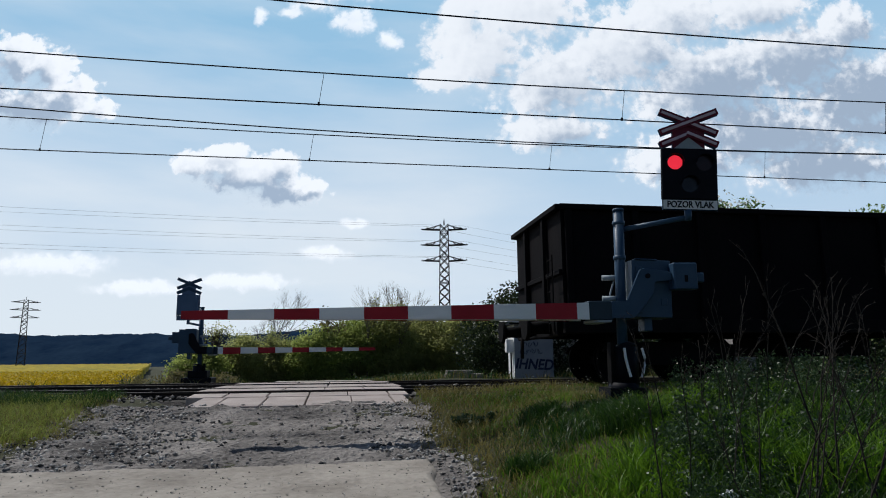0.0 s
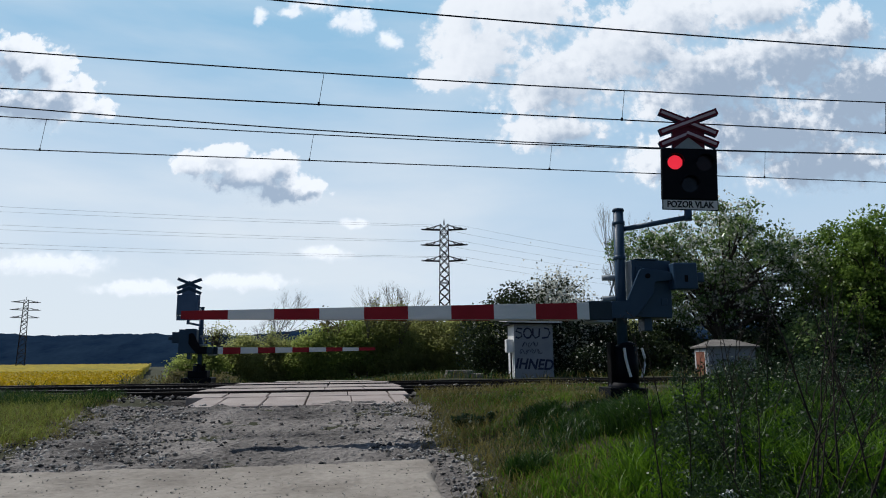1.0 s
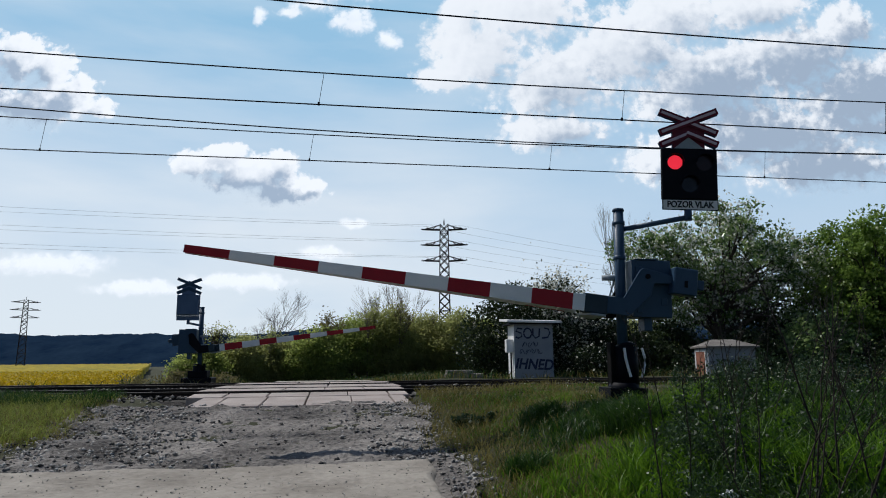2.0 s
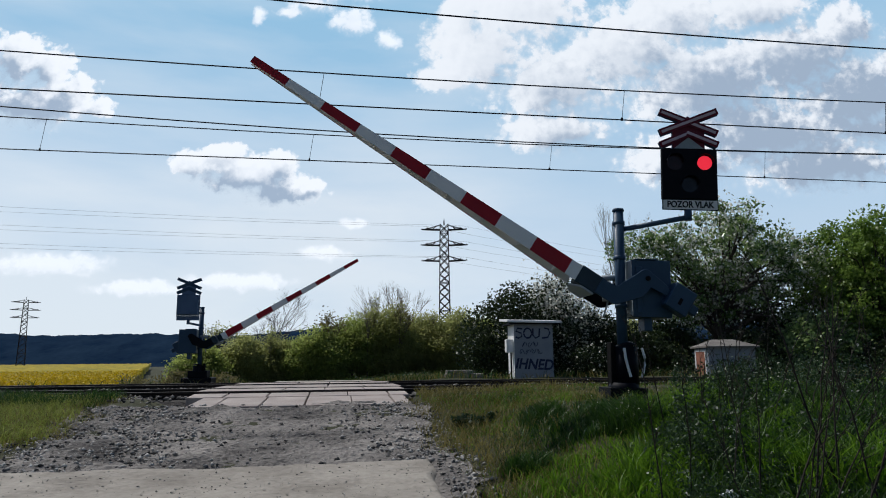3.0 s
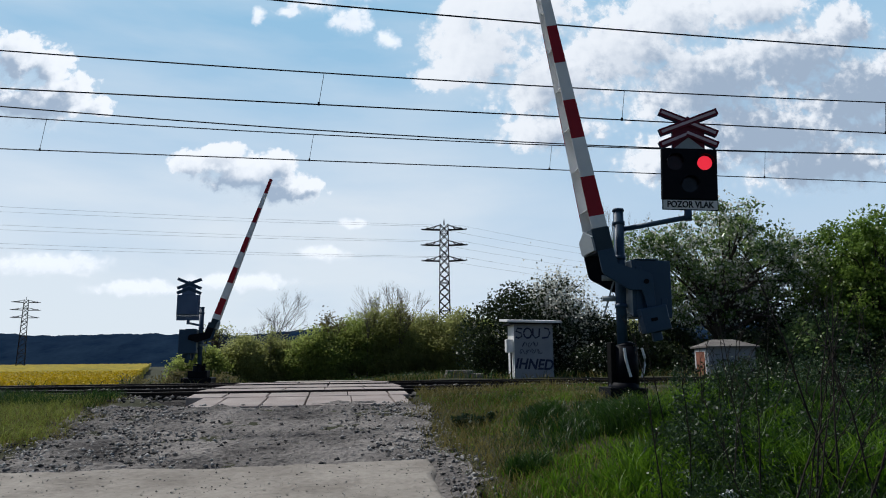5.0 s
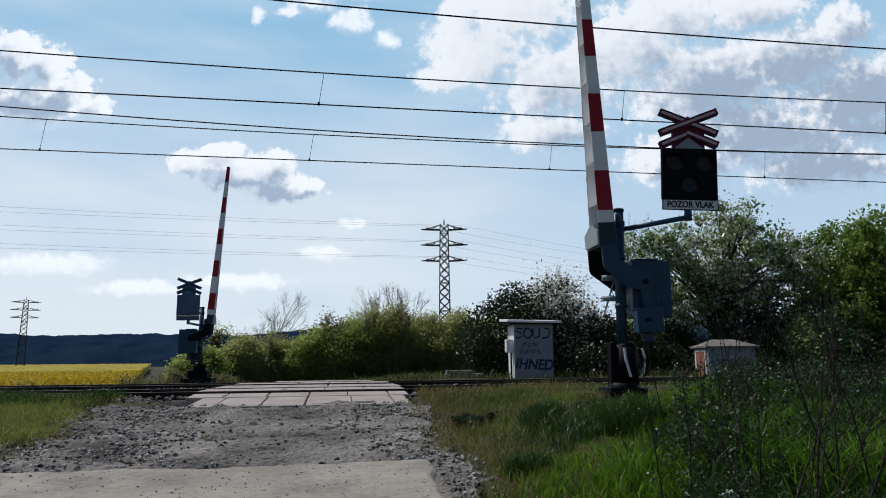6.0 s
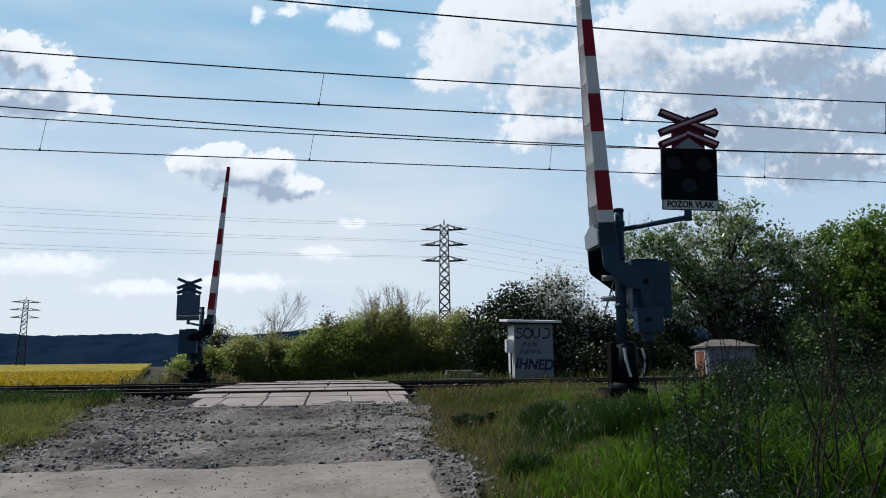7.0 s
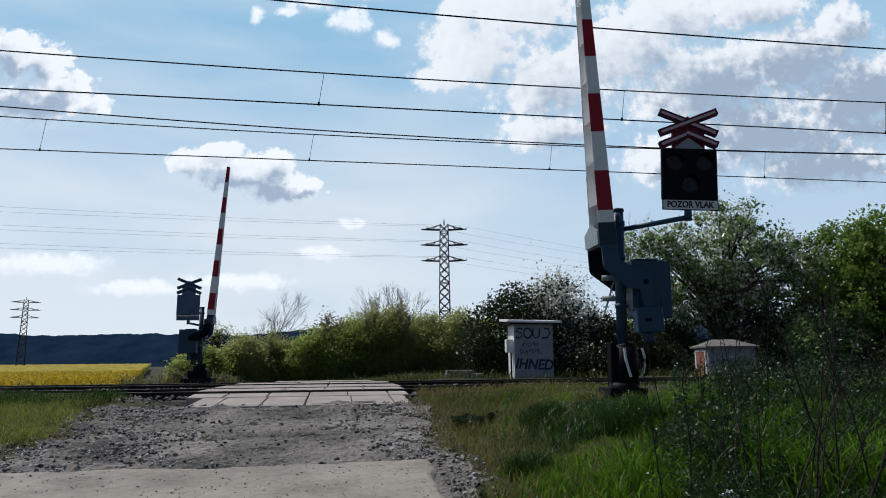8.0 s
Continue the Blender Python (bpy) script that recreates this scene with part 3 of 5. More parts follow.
            tube(bm, (wx, -1.1, 0.46), (wx, 1.1, 0.46), 0.08, seg=12)
            part("wheelset", made(bm), M_WAGON_DARK, bg)
    bm = bmesh.new()
    box(bm, 4.6, 6.4, -0.9, 0.9, 0.5, 0.9)
    part("brake_gear", made(bm, 0.03), M_WAGON_DARK, th)
    bm = bmesh.new()
    for y in (-1.38, -1.12):
        tube(bm, (-0.16, y, 0.95), (-0.16, y, 2.3), 0.014, seg=6)
    for k in range(5):
        tube(bm, (-0.16, -1.38, 1.1 + 0.28 * k), (-0.16, -1.12, 1.1 + 0.28 * k), 0.012, seg=6)
    part("ladder", made(bm), M_WAGON_DARK, th)
    return th


WAGON = freight_wagon()


# ---- cabinets beside the railway ----
def stroke(parent, pts, r, material=M_PAINT_INK, name="graffiti"):
    bm = bmesh.new()
    cable(bm, pts, r, seg=6)
    for v in bm.verts:
        v.co.y = max(min(v.co.y, pts[0][1] + 0.003), pts[0][1] - 0.003)
    return part(name, bm, material, parent)


cab = empty("relay_cabinet", pose(5.78, 19.9, -0.12, 0, 0, -4), "white plastered relay cabinet with flat pale roof and dark graffiti", "cabinet")
bm = bmesh.new()
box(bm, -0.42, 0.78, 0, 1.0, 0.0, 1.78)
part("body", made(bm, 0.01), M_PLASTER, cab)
# added white skin on the left face, imitating sunlight on the plaster
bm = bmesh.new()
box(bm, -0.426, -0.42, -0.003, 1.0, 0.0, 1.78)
part("sunlit_side", made(bm), M_ROOF, cab, "side face painted white for sunlight")
bm = bmesh.new()
box(bm, -0.66, 1.02, -0.22, 1.2, 1.80, 1.87)
for v in bm.verts:
    v.co.z += 0.02 * (0.4 - v.co.x) + 0.09 * max(v.co.y, 0)
part("roof", made(bm, 0.006), M_ROOF, cab)
bm = bmesh.new()
box(bm, -0.6, 0.96, -0.15, 1.1, 1.77, 1.81)
part("eave", made(bm), M_DARK, cab)
bm = bmesh.new()
box(bm, -0.64, -0.43, 0.1, 0.42, 0.92, 1.32)
part("meter_box", made(bm, 0.015), M_ROOF, cab, "small white box on the side")
bm = bmesh.new()
tube(bm, (-0.48, 0.25, 0.0), (-0.48, 0.25, 0.92), 0.025, seg=8)
part("conduit", made(bm), M_DARK, cab)
text_on("graffiti", "IHNED", 0.43, pose(0.17, -0.004, 0.55, 90, 0, 0) @ pose(0, 0, 0, 0, 0, -3), M_PAINT_INK, cab, 0.9, 0.03, 0.2)
SCRAWL = ([(0.10, 0.13), (-0.05, 0.15), (-0.10, 0.06), (0.06, 0.0), (0.08, -0.10), (-0.03, -0.15), (-0.11, -0.11)],
          [(0.12 * math.cos(a), 0.15 * math.sin(a)) for a in np.linspace(1.9, 8.4, 14)],
          [(-0.11, 0.14), (-0.11, -0.06), (-0.03, -0.15), (0.08, -0.10), (0.10, 0.14)],
          [(0.0, 0.15), (0.13, 0.12), (0.17, 0.0), (0.10, -0.13), (-0.08, -0.15)])
for x0, pts in zip((-0.26, 0.0, 0.27, 0.52), SCRAWL):
    stroke(cab, [(x0 + x, -0.005, 1.50 + z) for x, z in pts], 0.026)
for x0, z0 in ((-0.10, 1.16), (0.08, 1.14), (0.24, 1.17), (-0.18, 0.95), (0.0, 0.93), (0.18, 0.96), (0.36, 0.94)):
    stroke(cab, [(x0 + 0.07 * math.cos(a), -0.005, z0 + 0.07 * math.sin(1.7 * a + x0 * 9)) for a in np.linspace(0, 4.6, 10)], 0.010)

hut = empty("block_hut", pose(12.72, 20.3, -0.1, 0, 0, -9), "small pale block hut with low hipped roof and graffiti", "hut")
bm = bmesh.new()
box(bm, -0.74, 0.80, 0, 1.2, 0, 1.02)
part("body", made(bm, 0.01), M_PLASTER, hut)
bm = bmesh.new()
lo = [bm.verts.new(p) for p in ((-0.84, -0.12, 1.02), (0.90, -0.12, 1.02), (0.90, 1.32, 1.02), (-0.84, 1.32, 1.02))]
mid = [bm.verts.new((v.co.x, v.co.y, 1.07)) for v in lo]
top = [bm.verts.new(p) for p in ((-0.35, 0.6, 1.30), (0.35, 0.6, 1.30))]
bm.faces.new(lo[::-1])
for i in range(4):
    j = (i + 1) % 4
    bm.faces.new((lo[i], lo[j], mid[j], mid[i]))
bm.faces.new((mid[0], mid[1], top[1], top[0]))
bm.faces.new((mid[1], mid[2], top[1]))
bm.faces.new((mid[2], mid[3], top[0], top[1]))
bm.faces.new((mid[3], mid[0], top[0]))
part("roof", made(bm), M_SLEEPER, hut)
bm = bmesh.new()
box(bm, -0.765, -0.74, 0.22, 1.02, 0.02, 0.90)
part("door", made(bm, 0.005), M_BRICK, hut, "faded reddish door")
for a in ((0.14, 0.22, 0.0, 0.97), (1.02, 1.10, 0.0, 0.97), (0.22, 1.02, 0.90, 0.97)):
    bm = bmesh.new()
    box(bm, -0.78, -0.74, a[0], a[1], a[2], a[3])
    part("door_frame", made(bm, 0.004), M_ROOF, hut, "white door frame")
for x0 in (-0.2, 0.05, 0.3, 0.52):
    stroke(hut, [(x0 + 0.11 * math.cos(a), -0.006, 0.45 + 0.2 * math.sin(a) + 0.04 * x0) for a in np.linspace(0.3, 4.5 + x0, 9)], 0.014)

pile = empty("slab_pile", pose(3.85, 20.7, -0.1, 0, 0, -4), "low pile of weathered concrete slabs", "slab pile")
for x0, x1, z0, z1 in ((-0.6, 0.62, 0.0, 0.14), (-0.5, 0.66, 0.15, 0.28), (-0.45, 0.35, 0.29, 0.38)):
    bm = bmesh.new()
    box(bm, x0, x1, -0.3, 0.35, z0, z1)
    part("slab", made(bm, 0.02), M_SLEEPER, pile)


# ---- pylons ----
def pylon(m, H, w0, w1, arms, label):
    th = empty("pylon", m, label, "pylon", "power line pylons")
    half = lambda z: (w0 + (w1 - w0) * z / H) / 2
    for sx in (-1, 1):
        for sy in (-1, 1):
            bm = bmesh.new()
            tube(bm, (sx * half(0), sy * half(0), 0), (sx * half(H), sy * half(H), H), 0.13, 0.10, seg=4)
            part("leg", made(bm), M_LATTICE, th)
    z, levels = 0.0, []
    while z < H - 0.5:
        levels.append(z)
        z += 1.25 * half(z) * 1.1 + 0.35
    levels.append(H)
    for sx, sy, ax in ((1, 0, 0), (-1, 0, 0), (0, 1, 0), (0, -1, 0)):
        bm = bmesh.new()
        for i, (a, b) in enumerate(zip(levels, levels[1:])):
            ha, hb = half(a), half(b)
            f = 1 if i % 2 else -1
            p = (sx * ha, -f * ha, a) if sx else (-f * ha, sy * ha, a)
            q = (sx * hb, f * hb, b) if sx else (f * hb, sy * hb, b)
            tube(bm, p, q, 0.06, seg=4, caps=False)
            p, q = ((sx * ha, f * ha, a), (sx * hb, -f * hb, b)) if sx else ((f * ha, sy * ha, a), (-f * hb, sy * hb, b))
            tube(bm, p, q, 0.06, seg=4, caps=False)
            if i % 3 == 0:
                p = (sx * ha, -ha, a) if sx else (-ha, sy * ha, a)
                q = (sx * ha, ha, a) if sx else (ha, sy * ha, a)
                tube(bm, p, q, 0.05, seg=4, caps=False)
        part("bracing", made(bm), M_LATTICE, th)
    tips = []
    for z, reach in arms:
        for s in (-1, 1):
            bm = bmesh.new()
            tube(bm, (s * half(z), -0.3, z), (s * reach, 0, z + 0.05), 0.10, seg=4)
            tube(bm, (s * half(z), 0.3, z), (s * reach, 0, z + 0.05), 0.10, seg=4)
            tube(bm, (s * half(z), 0, z + 0.75), (s * reach, 0, z + 0.08), 0.08, seg=4)
            part("crossarm", made(bm), M_LATTICE, th)
            for k, dy in ((1.0, 0), (0.62, -0.2)):
                bm = bmesh.new()
                for n in range(7):
                    o = 0.15 * n
                    tube(bm, (s * (reach * k - 0.45 + o), dy, z + 0.30 - 0.25 * abs(math.sin(o * 2.6))), (s * (reach * k - 0.36 + o), dy, z + 0.36 - 0.25 * abs(math.sin(o * 2.6))), 0.15, 0.09, seg=8)
                part("insulator", made(bm), M_DARK, th)
            tips.append(m @ Vector((s * reach, 0, z + 0.6)))
    bm = bmesh.new()
    tube(bm, (0, 0, H), (0, 0, H + 0.9), 0.12, 0.05, seg=6)
    part("peak", made(bm), M_LATTICE, th)
    return th, tips


_, TIPS = pylon(pose(16.0, 98.7, -0.9, 0, 0, -9), 22.2, 1.8, 1.2, ((16.6, 2.9), (19.0, 3.0), (21.4, 2.9)), "tall dark lattice power pylon with three crossarms")
pylon(pose(-96.3, 228, -1.2, 0, 0, 20), 22.5, 2.4, 1.2, ((16.8, 3.4), (19.2, 3.6), (21.6, 3.4)), "distant lattice power pylon in the field")
for i, tip in enumerate(TIPS):
    left = Vector((tip.x - 150 + (i % 2) * 4, tip.y - 15, tip.z + 1.5 + 0.7 * (i % 2)))
    right = Vector((tip.x + 160, tip.y + 60, tip.z + 2.0))
    wire("power_line", sagging(tip, left, 1.2, 16), 0.013, "thin grey power line between pylons", material=M_LATTICE)
    wire("power_line", sagging(tip, right, 4.0, 16), 0.012, "thin grey power line between pylons", material=M_LATTICE)


# ---- clouds, far hill, fields ----
CLOUDS = []


def cloud_material(lobes, sun_side, soft, seed, cover=1.0, bright=1.12, grey=1.0, fill=1.45):
    """Glowing vapour: round lobes broken up into billows; crisp and white on the side of the sun (x, z), greyer and softer behind the thick of it."""
    m = bpy.data.materials.new("cloud_vapour")
    m.use_nodes = True
    n, l = m.node_tree.nodes, m.node_tree.links
    n.remove(n["Principled BSDF"])
    co = n.new("ShaderNodeTexCoord")

    def noise_at(vec, scale, detail, rough=0.55):
        t = n.new("ShaderNodeTexNoise")
        t.inputs["Scale"].default_value, t.inputs["Detail"].default_value, t.inputs["Roughness"].default_value = scale, detail, rough
        l.new(vec, t.inputs["Vector"])
        return t

    def vec(op, a, b):
        t = n.new("ShaderNodeVectorMath")
        t.operation = op
        for s, v in zip(t.inputs, (a, b)):
            if isinstance(v, tuple):
                s.default_value = v
            elif v is not None:
                l.new(v, s)
        return t

    def num(op, a, b, c=None):
        t = n.new("ShaderNodeMath")
        t.operation = op
        for s, v in zip(t.inputs, (a, b, c)):
            if isinstance(v, (int, float)):
                s.default_value = v
            elif v is not None:
                l.new(v, s)
        return t.outputs[0]

    def ramp(value, a, b, c=0.0, d=1.0):
        t = n.new("ShaderNodeMapRange")
        t.interpolation_type = "SMOOTHSTEP"
        for key, v in (("Value", value), ("From Min", a), ("From Max", b), ("To Min", c), ("To Max", d)):
            if isinstance(v, (int, float)):
                t.inputs[key].default_value = v
            else:
                l.new(v, t.inputs[key])
        return t.outputs[0]

    def density(at, fine):
        base = vec("ADD", at, (seed * 977.0, seed * 331.0, seed * 523.0)).outputs[0]
        warp = noise_at(base, 0.009, 3)
        push = vec("MULTIPLY", vec("SUBTRACT", warp.outputs["Color"], (0.5, 0.5, 0.5)).outputs[0], (80.0, 0.0, 60.0)).outputs[0]
        p = vec("ADD", at, push).outputs[0]
        total = None
        for x, z, rx, rz in lobes:
            q = vec("MULTIPLY", vec("SUBTRACT", p, (float(x), 0.0, float(z))).outputs[0], (1.0 / rx, 0.0, 1.0 / rz)).outputs[0]
            d = num("SUBTRACT", 1.0, vec("LENGTH", q, None).outputs["Value"])
            total = d if total is None else num("SMOOTH_MAX", total, d, 0.35)
        # cauliflower billows, large and small
        puffs = n.new("ShaderNodeTexVoronoi")
        puffs.feature = "SMOOTH_F1"
        puffs.inputs["Scale"].default_value, puffs.inputs["Smoothness"].default_value = 0.013, 0.6
        puffs.inputs["Detail"].default_value, puffs.inputs["Roughness"].default_value = (3.0 if fine else 1.0), 0.6
        bend = vec("MULTIPLY", vec("SUBTRACT", noise_at(base, 0.02, 4).outputs["Color"], (0.5, 0.5, 0.5)).outputs[0], (45.0, 0.0, 45.0)).outputs[0]
        l.new(vec("ADD", base, bend).outputs[0], puffs.inputs["Vector"])
        out = num("ADD", total, num("MULTIPLY", num("SUBTRACT", fill, puffs.outputs["Distance"]), 0.50))
        return num("ADD", out, num("MULTIPLY", num("SUBTRACT", noise_at(base, 0.016, 9 if fine else 4, 0.6).outputs["Fac"], 0.5), 0.6))

    here = density(co.outputs["Object"], True)
    length = math.hypot(*sun_side)
    towards = (sun_side[0] / length, sun_side[1] / length)
    step_near = density(vec("ADD", co.outputs["Object"], (towards[0] * 38.0, 0.0, towards[1] * 38.0)).outputs[0], True)
    step_far = density(vec("ADD", co.outputs["Object"], (towards[0] * 120.0, 0.0, towards[1] * 120.0)).outputs[0], False)
    # thin and soft where the cloud's bulk lies between here and the sun
    behind = num("MAXIMUM", num("SUBTRACT", step_far, here), 0.0)
    alpha = ramp(here, 0.0, num("MULTIPLY_ADD", behind, 1.6, soft), 0.0, cover)
    more = 0.45 * (fill - 1.45)
    shade = num("ADD", ramp(step_near, 0.0 + more, 0.9 + more, 0.0, 0.42), ramp(step_far, 0.05 + more, 1.1 + more, 0.0, 0.58))
    shade = num("SUBTRACT", shade, num("MULTIPLY", num("SUBTRACT", here, step_near), 0.7))
    # greyer in broad patches and on the far side from the sun
    w, h = max(abs(a[0]) + a[2] for a in lobes), max(abs(a[1]) + a[3] for a in lobes)
    side = vec("DOT_PRODUCT", co.outputs["Object"], (-towards[0] / w, 0.0, -towards[1] / h)).outputs["Value"]
    broad = noise_at(vec("ADD", co.outputs["Object"], (seed * 411.0, 0.0, seed * 87.0)).outputs[0], 0.0045, 3)
    grade = num("ADD", num("MULTIPLY_ADD", side, 0.7, 0.55), num("MULTIPLY", num("SUBTRACT", broad.outputs["Fac"], 0.5), 1.3))
    shade = num("MULTIPLY", num("MULTIPLY", shade, ramp(grade, -0.1, 1.2, 0.15, 1.0)), grey)
    shade = ramp(num("MULTIPLY", shade, ramp(here, 0.0, 0.5, 0.35, 1.0)), -0.1, 1.15)
    mix = n.new("ShaderNodeMix")
    mix.data_type = "RGBA"
    mix.clamp_factor = True
    l.new(shade, mix.inputs["Factor"])
    mix.inputs["A"].default_value, mix.inputs["B"].default_value = (0.93, 0.95, 0.97, 1), (0.38, 0.465, 0.575, 1)
    em, tr, ms = n.new("ShaderNodeEmission"), n.new("ShaderNodeBsdfTransparent"), n.new("ShaderNodeMixShader")
    l.new(mix.outputs["Result"], em.inputs["Color"])
    em.inputs["Strength"].default_value = bright
    l.new(alpha, ms.inputs[0])
    l.new(tr.outputs[0], ms.inputs[1])
    l.new(em.outputs[0], ms.inputs[2])
    l.new(ms.outputs[0], n["Material Output"].inputs["Surface"])
    return m


def cloud(centre, w, h, lobes, sun_side, soft, drift, label, cover=1.0, bright=1.12, grey=1.0, fill=1.45):
    bm = bmesh.new()
    bm.faces.new([bm.verts.new(p) for p in ((-w / 2, 0, -h / 2), (w / 2, 0, -h / 2), (w / 2, 0, h / 2), (-w / 2, 0, h / 2))])
    ob = whole("cloud", bm, cloud_material(lobes, sun_side, soft, len(CLOUDS) + 1, cover, bright, grey, fill), label, "cloud", "clouds", "structure", pose(*centre, 0, 0, -9.1))
    CLOUDS.append((ob, drift[0], drift[1]))


cloud((-1645, 3606, 1467), 1245, 749, [(-24, 130, 134, 145), (160, 65, 117, 117), (304, -62, 106, 95), (429, -156, 84, 50), (105, -138, 279, 128), (-262, -10, 251, 265)],
      (0.75, 0.65), 0.3, (-26.0, 23.0), "white cumulus cloud with a grey heart", 1.0, 1.15, 1.9)
cloud((-74, 3369, 1860), 1021, 659, [(-356, -19, 45, 56), (-61, 37, 174, 67), (137, -56, 146, 101), (328, -168, 73, 62), (89, 134, 308, 95), (-181, -1, 84, 39)],
      (0.4, 0.9), 0.75, (-19.0, 5.5), "small bright white cumulus cloud", 0.9, 1.2, 0.35, 1.25)
cloud((-451, 3445, 968), 1025, 548, [(-135, 112, 118, 62), (-295, 53, 107, 73), (160, 49, 101, 73), (-7, -4, 267, 113), (170, -95, 203, 79), (329, -82, 73, 45)],
      (0.1, 1.0), 0.32, (-25.0, 8.3), "white cumulus cloud with a grey underside", 1.0, 1.15, 1.5, 1.4)
cloud((1725, 3111, 1448), 2873, 1351, [(-988, 180, 240, 198), (-1185, 32, 141, 62), (-1106, 393, 85, 113), (-755, 406, 297, 170), (-602, 1, 297, 198), (-612, -255, 226, 102), (-219, 173, 311, 212), (34, 349, 268, 147), (190, -6, 424, 240), (652, 133, 396, 203), (940, 292, 136, 127), (987, -93, 339, 268), (465, -275, 452, 175), (11, -439, 249, 96), (743, -445, 396, 130), (465, 411, 254, 113)],
      (-0.75, 0.65), 0.5, (-11.0, 0.0), "large white and grey cloud bank", 1.0, 1.09, 1.5, 2.1)
cloud((-798, 3531, 543), 2193, 591, [(-646, -30, 341, 62), (745, 15, 148, 40), (306, -131, 312, 45), (901, 170, 85, 26), (-178, -156, 312, 40)],
      (0.2, 1.0), 0.7, (-11.0, 0.0), "faint low haze clouds near the horizon", 0.75, 1.24, 0.3)


def veil():
    """Glowing sky backdrop, nearly opaque: blue by height, with uneven white thicker towards the horizon and the sun's
    side.
    """
    m = bpy.data.materials.new("glowing_sky")
    m.use_nodes = True
    n, l = m.node_tree.nodes, m.node_tree.links
    n.remove(n["Principled BSDF"])
    co, mp = n.new("ShaderNodeTexCoord"), n.new("ShaderNodeMapping")
    mp.inputs["Rotation"].default_value, mp.inputs["Scale"].default_value = (0, radians(14), 0), (0.0007, 0.001, 0.0026)
    l.new(co.outputs["Object"], mp.inputs["Vector"])
    t = n.new("ShaderNodeTexNoise")
    t.inputs["Scale"].default_value, t.inputs["Detail"].default_value, t.inputs["Roughness"].default_value = 1.0, 6, 0.5
    l.new(mp.outputs[0], t.inputs["Vector"])
    sep = n.new("ShaderNodeSeparateXYZ")
    l.new(co.outputs["Object"], sep.inputs[0])
    up = n.new("ShaderNodeMapRange")
    up.interpolation_type = "SMOOTHSTEP"
    up.inputs["From Min"].default_value, up.inputs["From Max"].default_value = -100, 2400
    up.inputs["To Min"].default_value, up.inputs["To Max"].default_value = 1.0, 0.05
    l.new(sep.outputs["Z"], up.inputs["Value"])
    add = n.new("ShaderNodeMath")
    add.operation, add.use_clamp = "MULTIPLY_ADD", True
    sub = n.new("ShaderNodeMath")
    sub.operation = "SUBTRACT"
    l.new(t.outputs["Fac"], sub.inputs[0])
    sub.inputs[1].default_value = 0.46
    l.new(sub.outputs[0], add.inputs[0])
    add.inputs[1].default_value = 1.5
    l.new(up.outputs[0], add.inputs[2])
    east = n.new("ShaderNodeMapRange")
    east.interpolation_type = "SMOOTHSTEP"
    east.inputs["From Min"].default_value, east.inputs["From Max"].default_value = 200, 2200
    east.inputs["To Min"].default_value, east.inputs["To Max"].default_value = 1.0, 0.35
    l.new(sep.outputs["X"], east.inputs["Value"])
    thin = n.new("ShaderNodeMath")
    thin.operation = "MULTIPLY"
    l.new(add.outputs[0], thin.inputs[0])
    l.new(east.outputs[0], thin.inputs[1])
    em, tr, ms = n.new("ShaderNodeEmission"), n.new("ShaderNodeBsdfTransparent"), n.new("ShaderNodeMixShader")
    high = n.new("ShaderNodeMapRange")
    high.inputs["From Min"].default_value, high.inputs["From Max"].default_value = 200, 2300
    l.new(sep.outputs["Z"], high.inputs["Value"])
    blue, pale = n.new("ShaderNodeMix"), n.new("ShaderNodeMix")
    blue.data_type = pale.data_type = "RGBA"
    l.new(high.outputs[0], blue.inputs["Factor"])
    blue.inputs["A"].default_value, blue.inputs["B"].default_value = (0.50, 0.64, 0.79, 1), (0.32, 0.555, 0.74, 1)
    l.new(thin.outputs[0], pale.inputs["Factor"])
    l.new(blue.outputs["Result"], pale.inputs["A"])
    pale.inputs["B"].default_value = (0.76, 0.82, 0.86, 1)
    l.new(pale.outputs["Result"], em.inputs["Color"])
    ms.inputs[0].default_value = 0.9
    em.inputs["Strength"].default_value = 1.18
    l.new(tr.outputs[0], ms.inputs[1])
    l.new(em.outputs[0], ms.inputs[2])
    l.new(ms.outputs[0], n["Material Output"].inputs["Surface"])
    bm = bmesh.new()
    cols = []
    for i in range(25):
        a = radians(-60 + i * 5 + 9.1)
        cols.append([bm.verts.new((4200 * math.sin(a), 4200 * math.cos(a), z)) for z in (-30, 700, 1500, 2600)])
    for a, b in zip(cols, cols[1:]):
        for i in range(3):
            bm.faces.new((a[i], b[i], b[i + 1], a[i + 1]))
    ob = whole("backdrop", bm, m, "glowing backdrop of pale blue sky with thin white cloud", "sky", "", "structure")


veil()

# the blue of aerial haze is painted into the hill's base colour
M_HILL = surface("hill_in_blue_haze", (0.007, 0.018, 0.042), (0.019, 0.038, 0.068), 1.0, 0.02, 0.12, 0, spread=0.5, gloss=0.0)


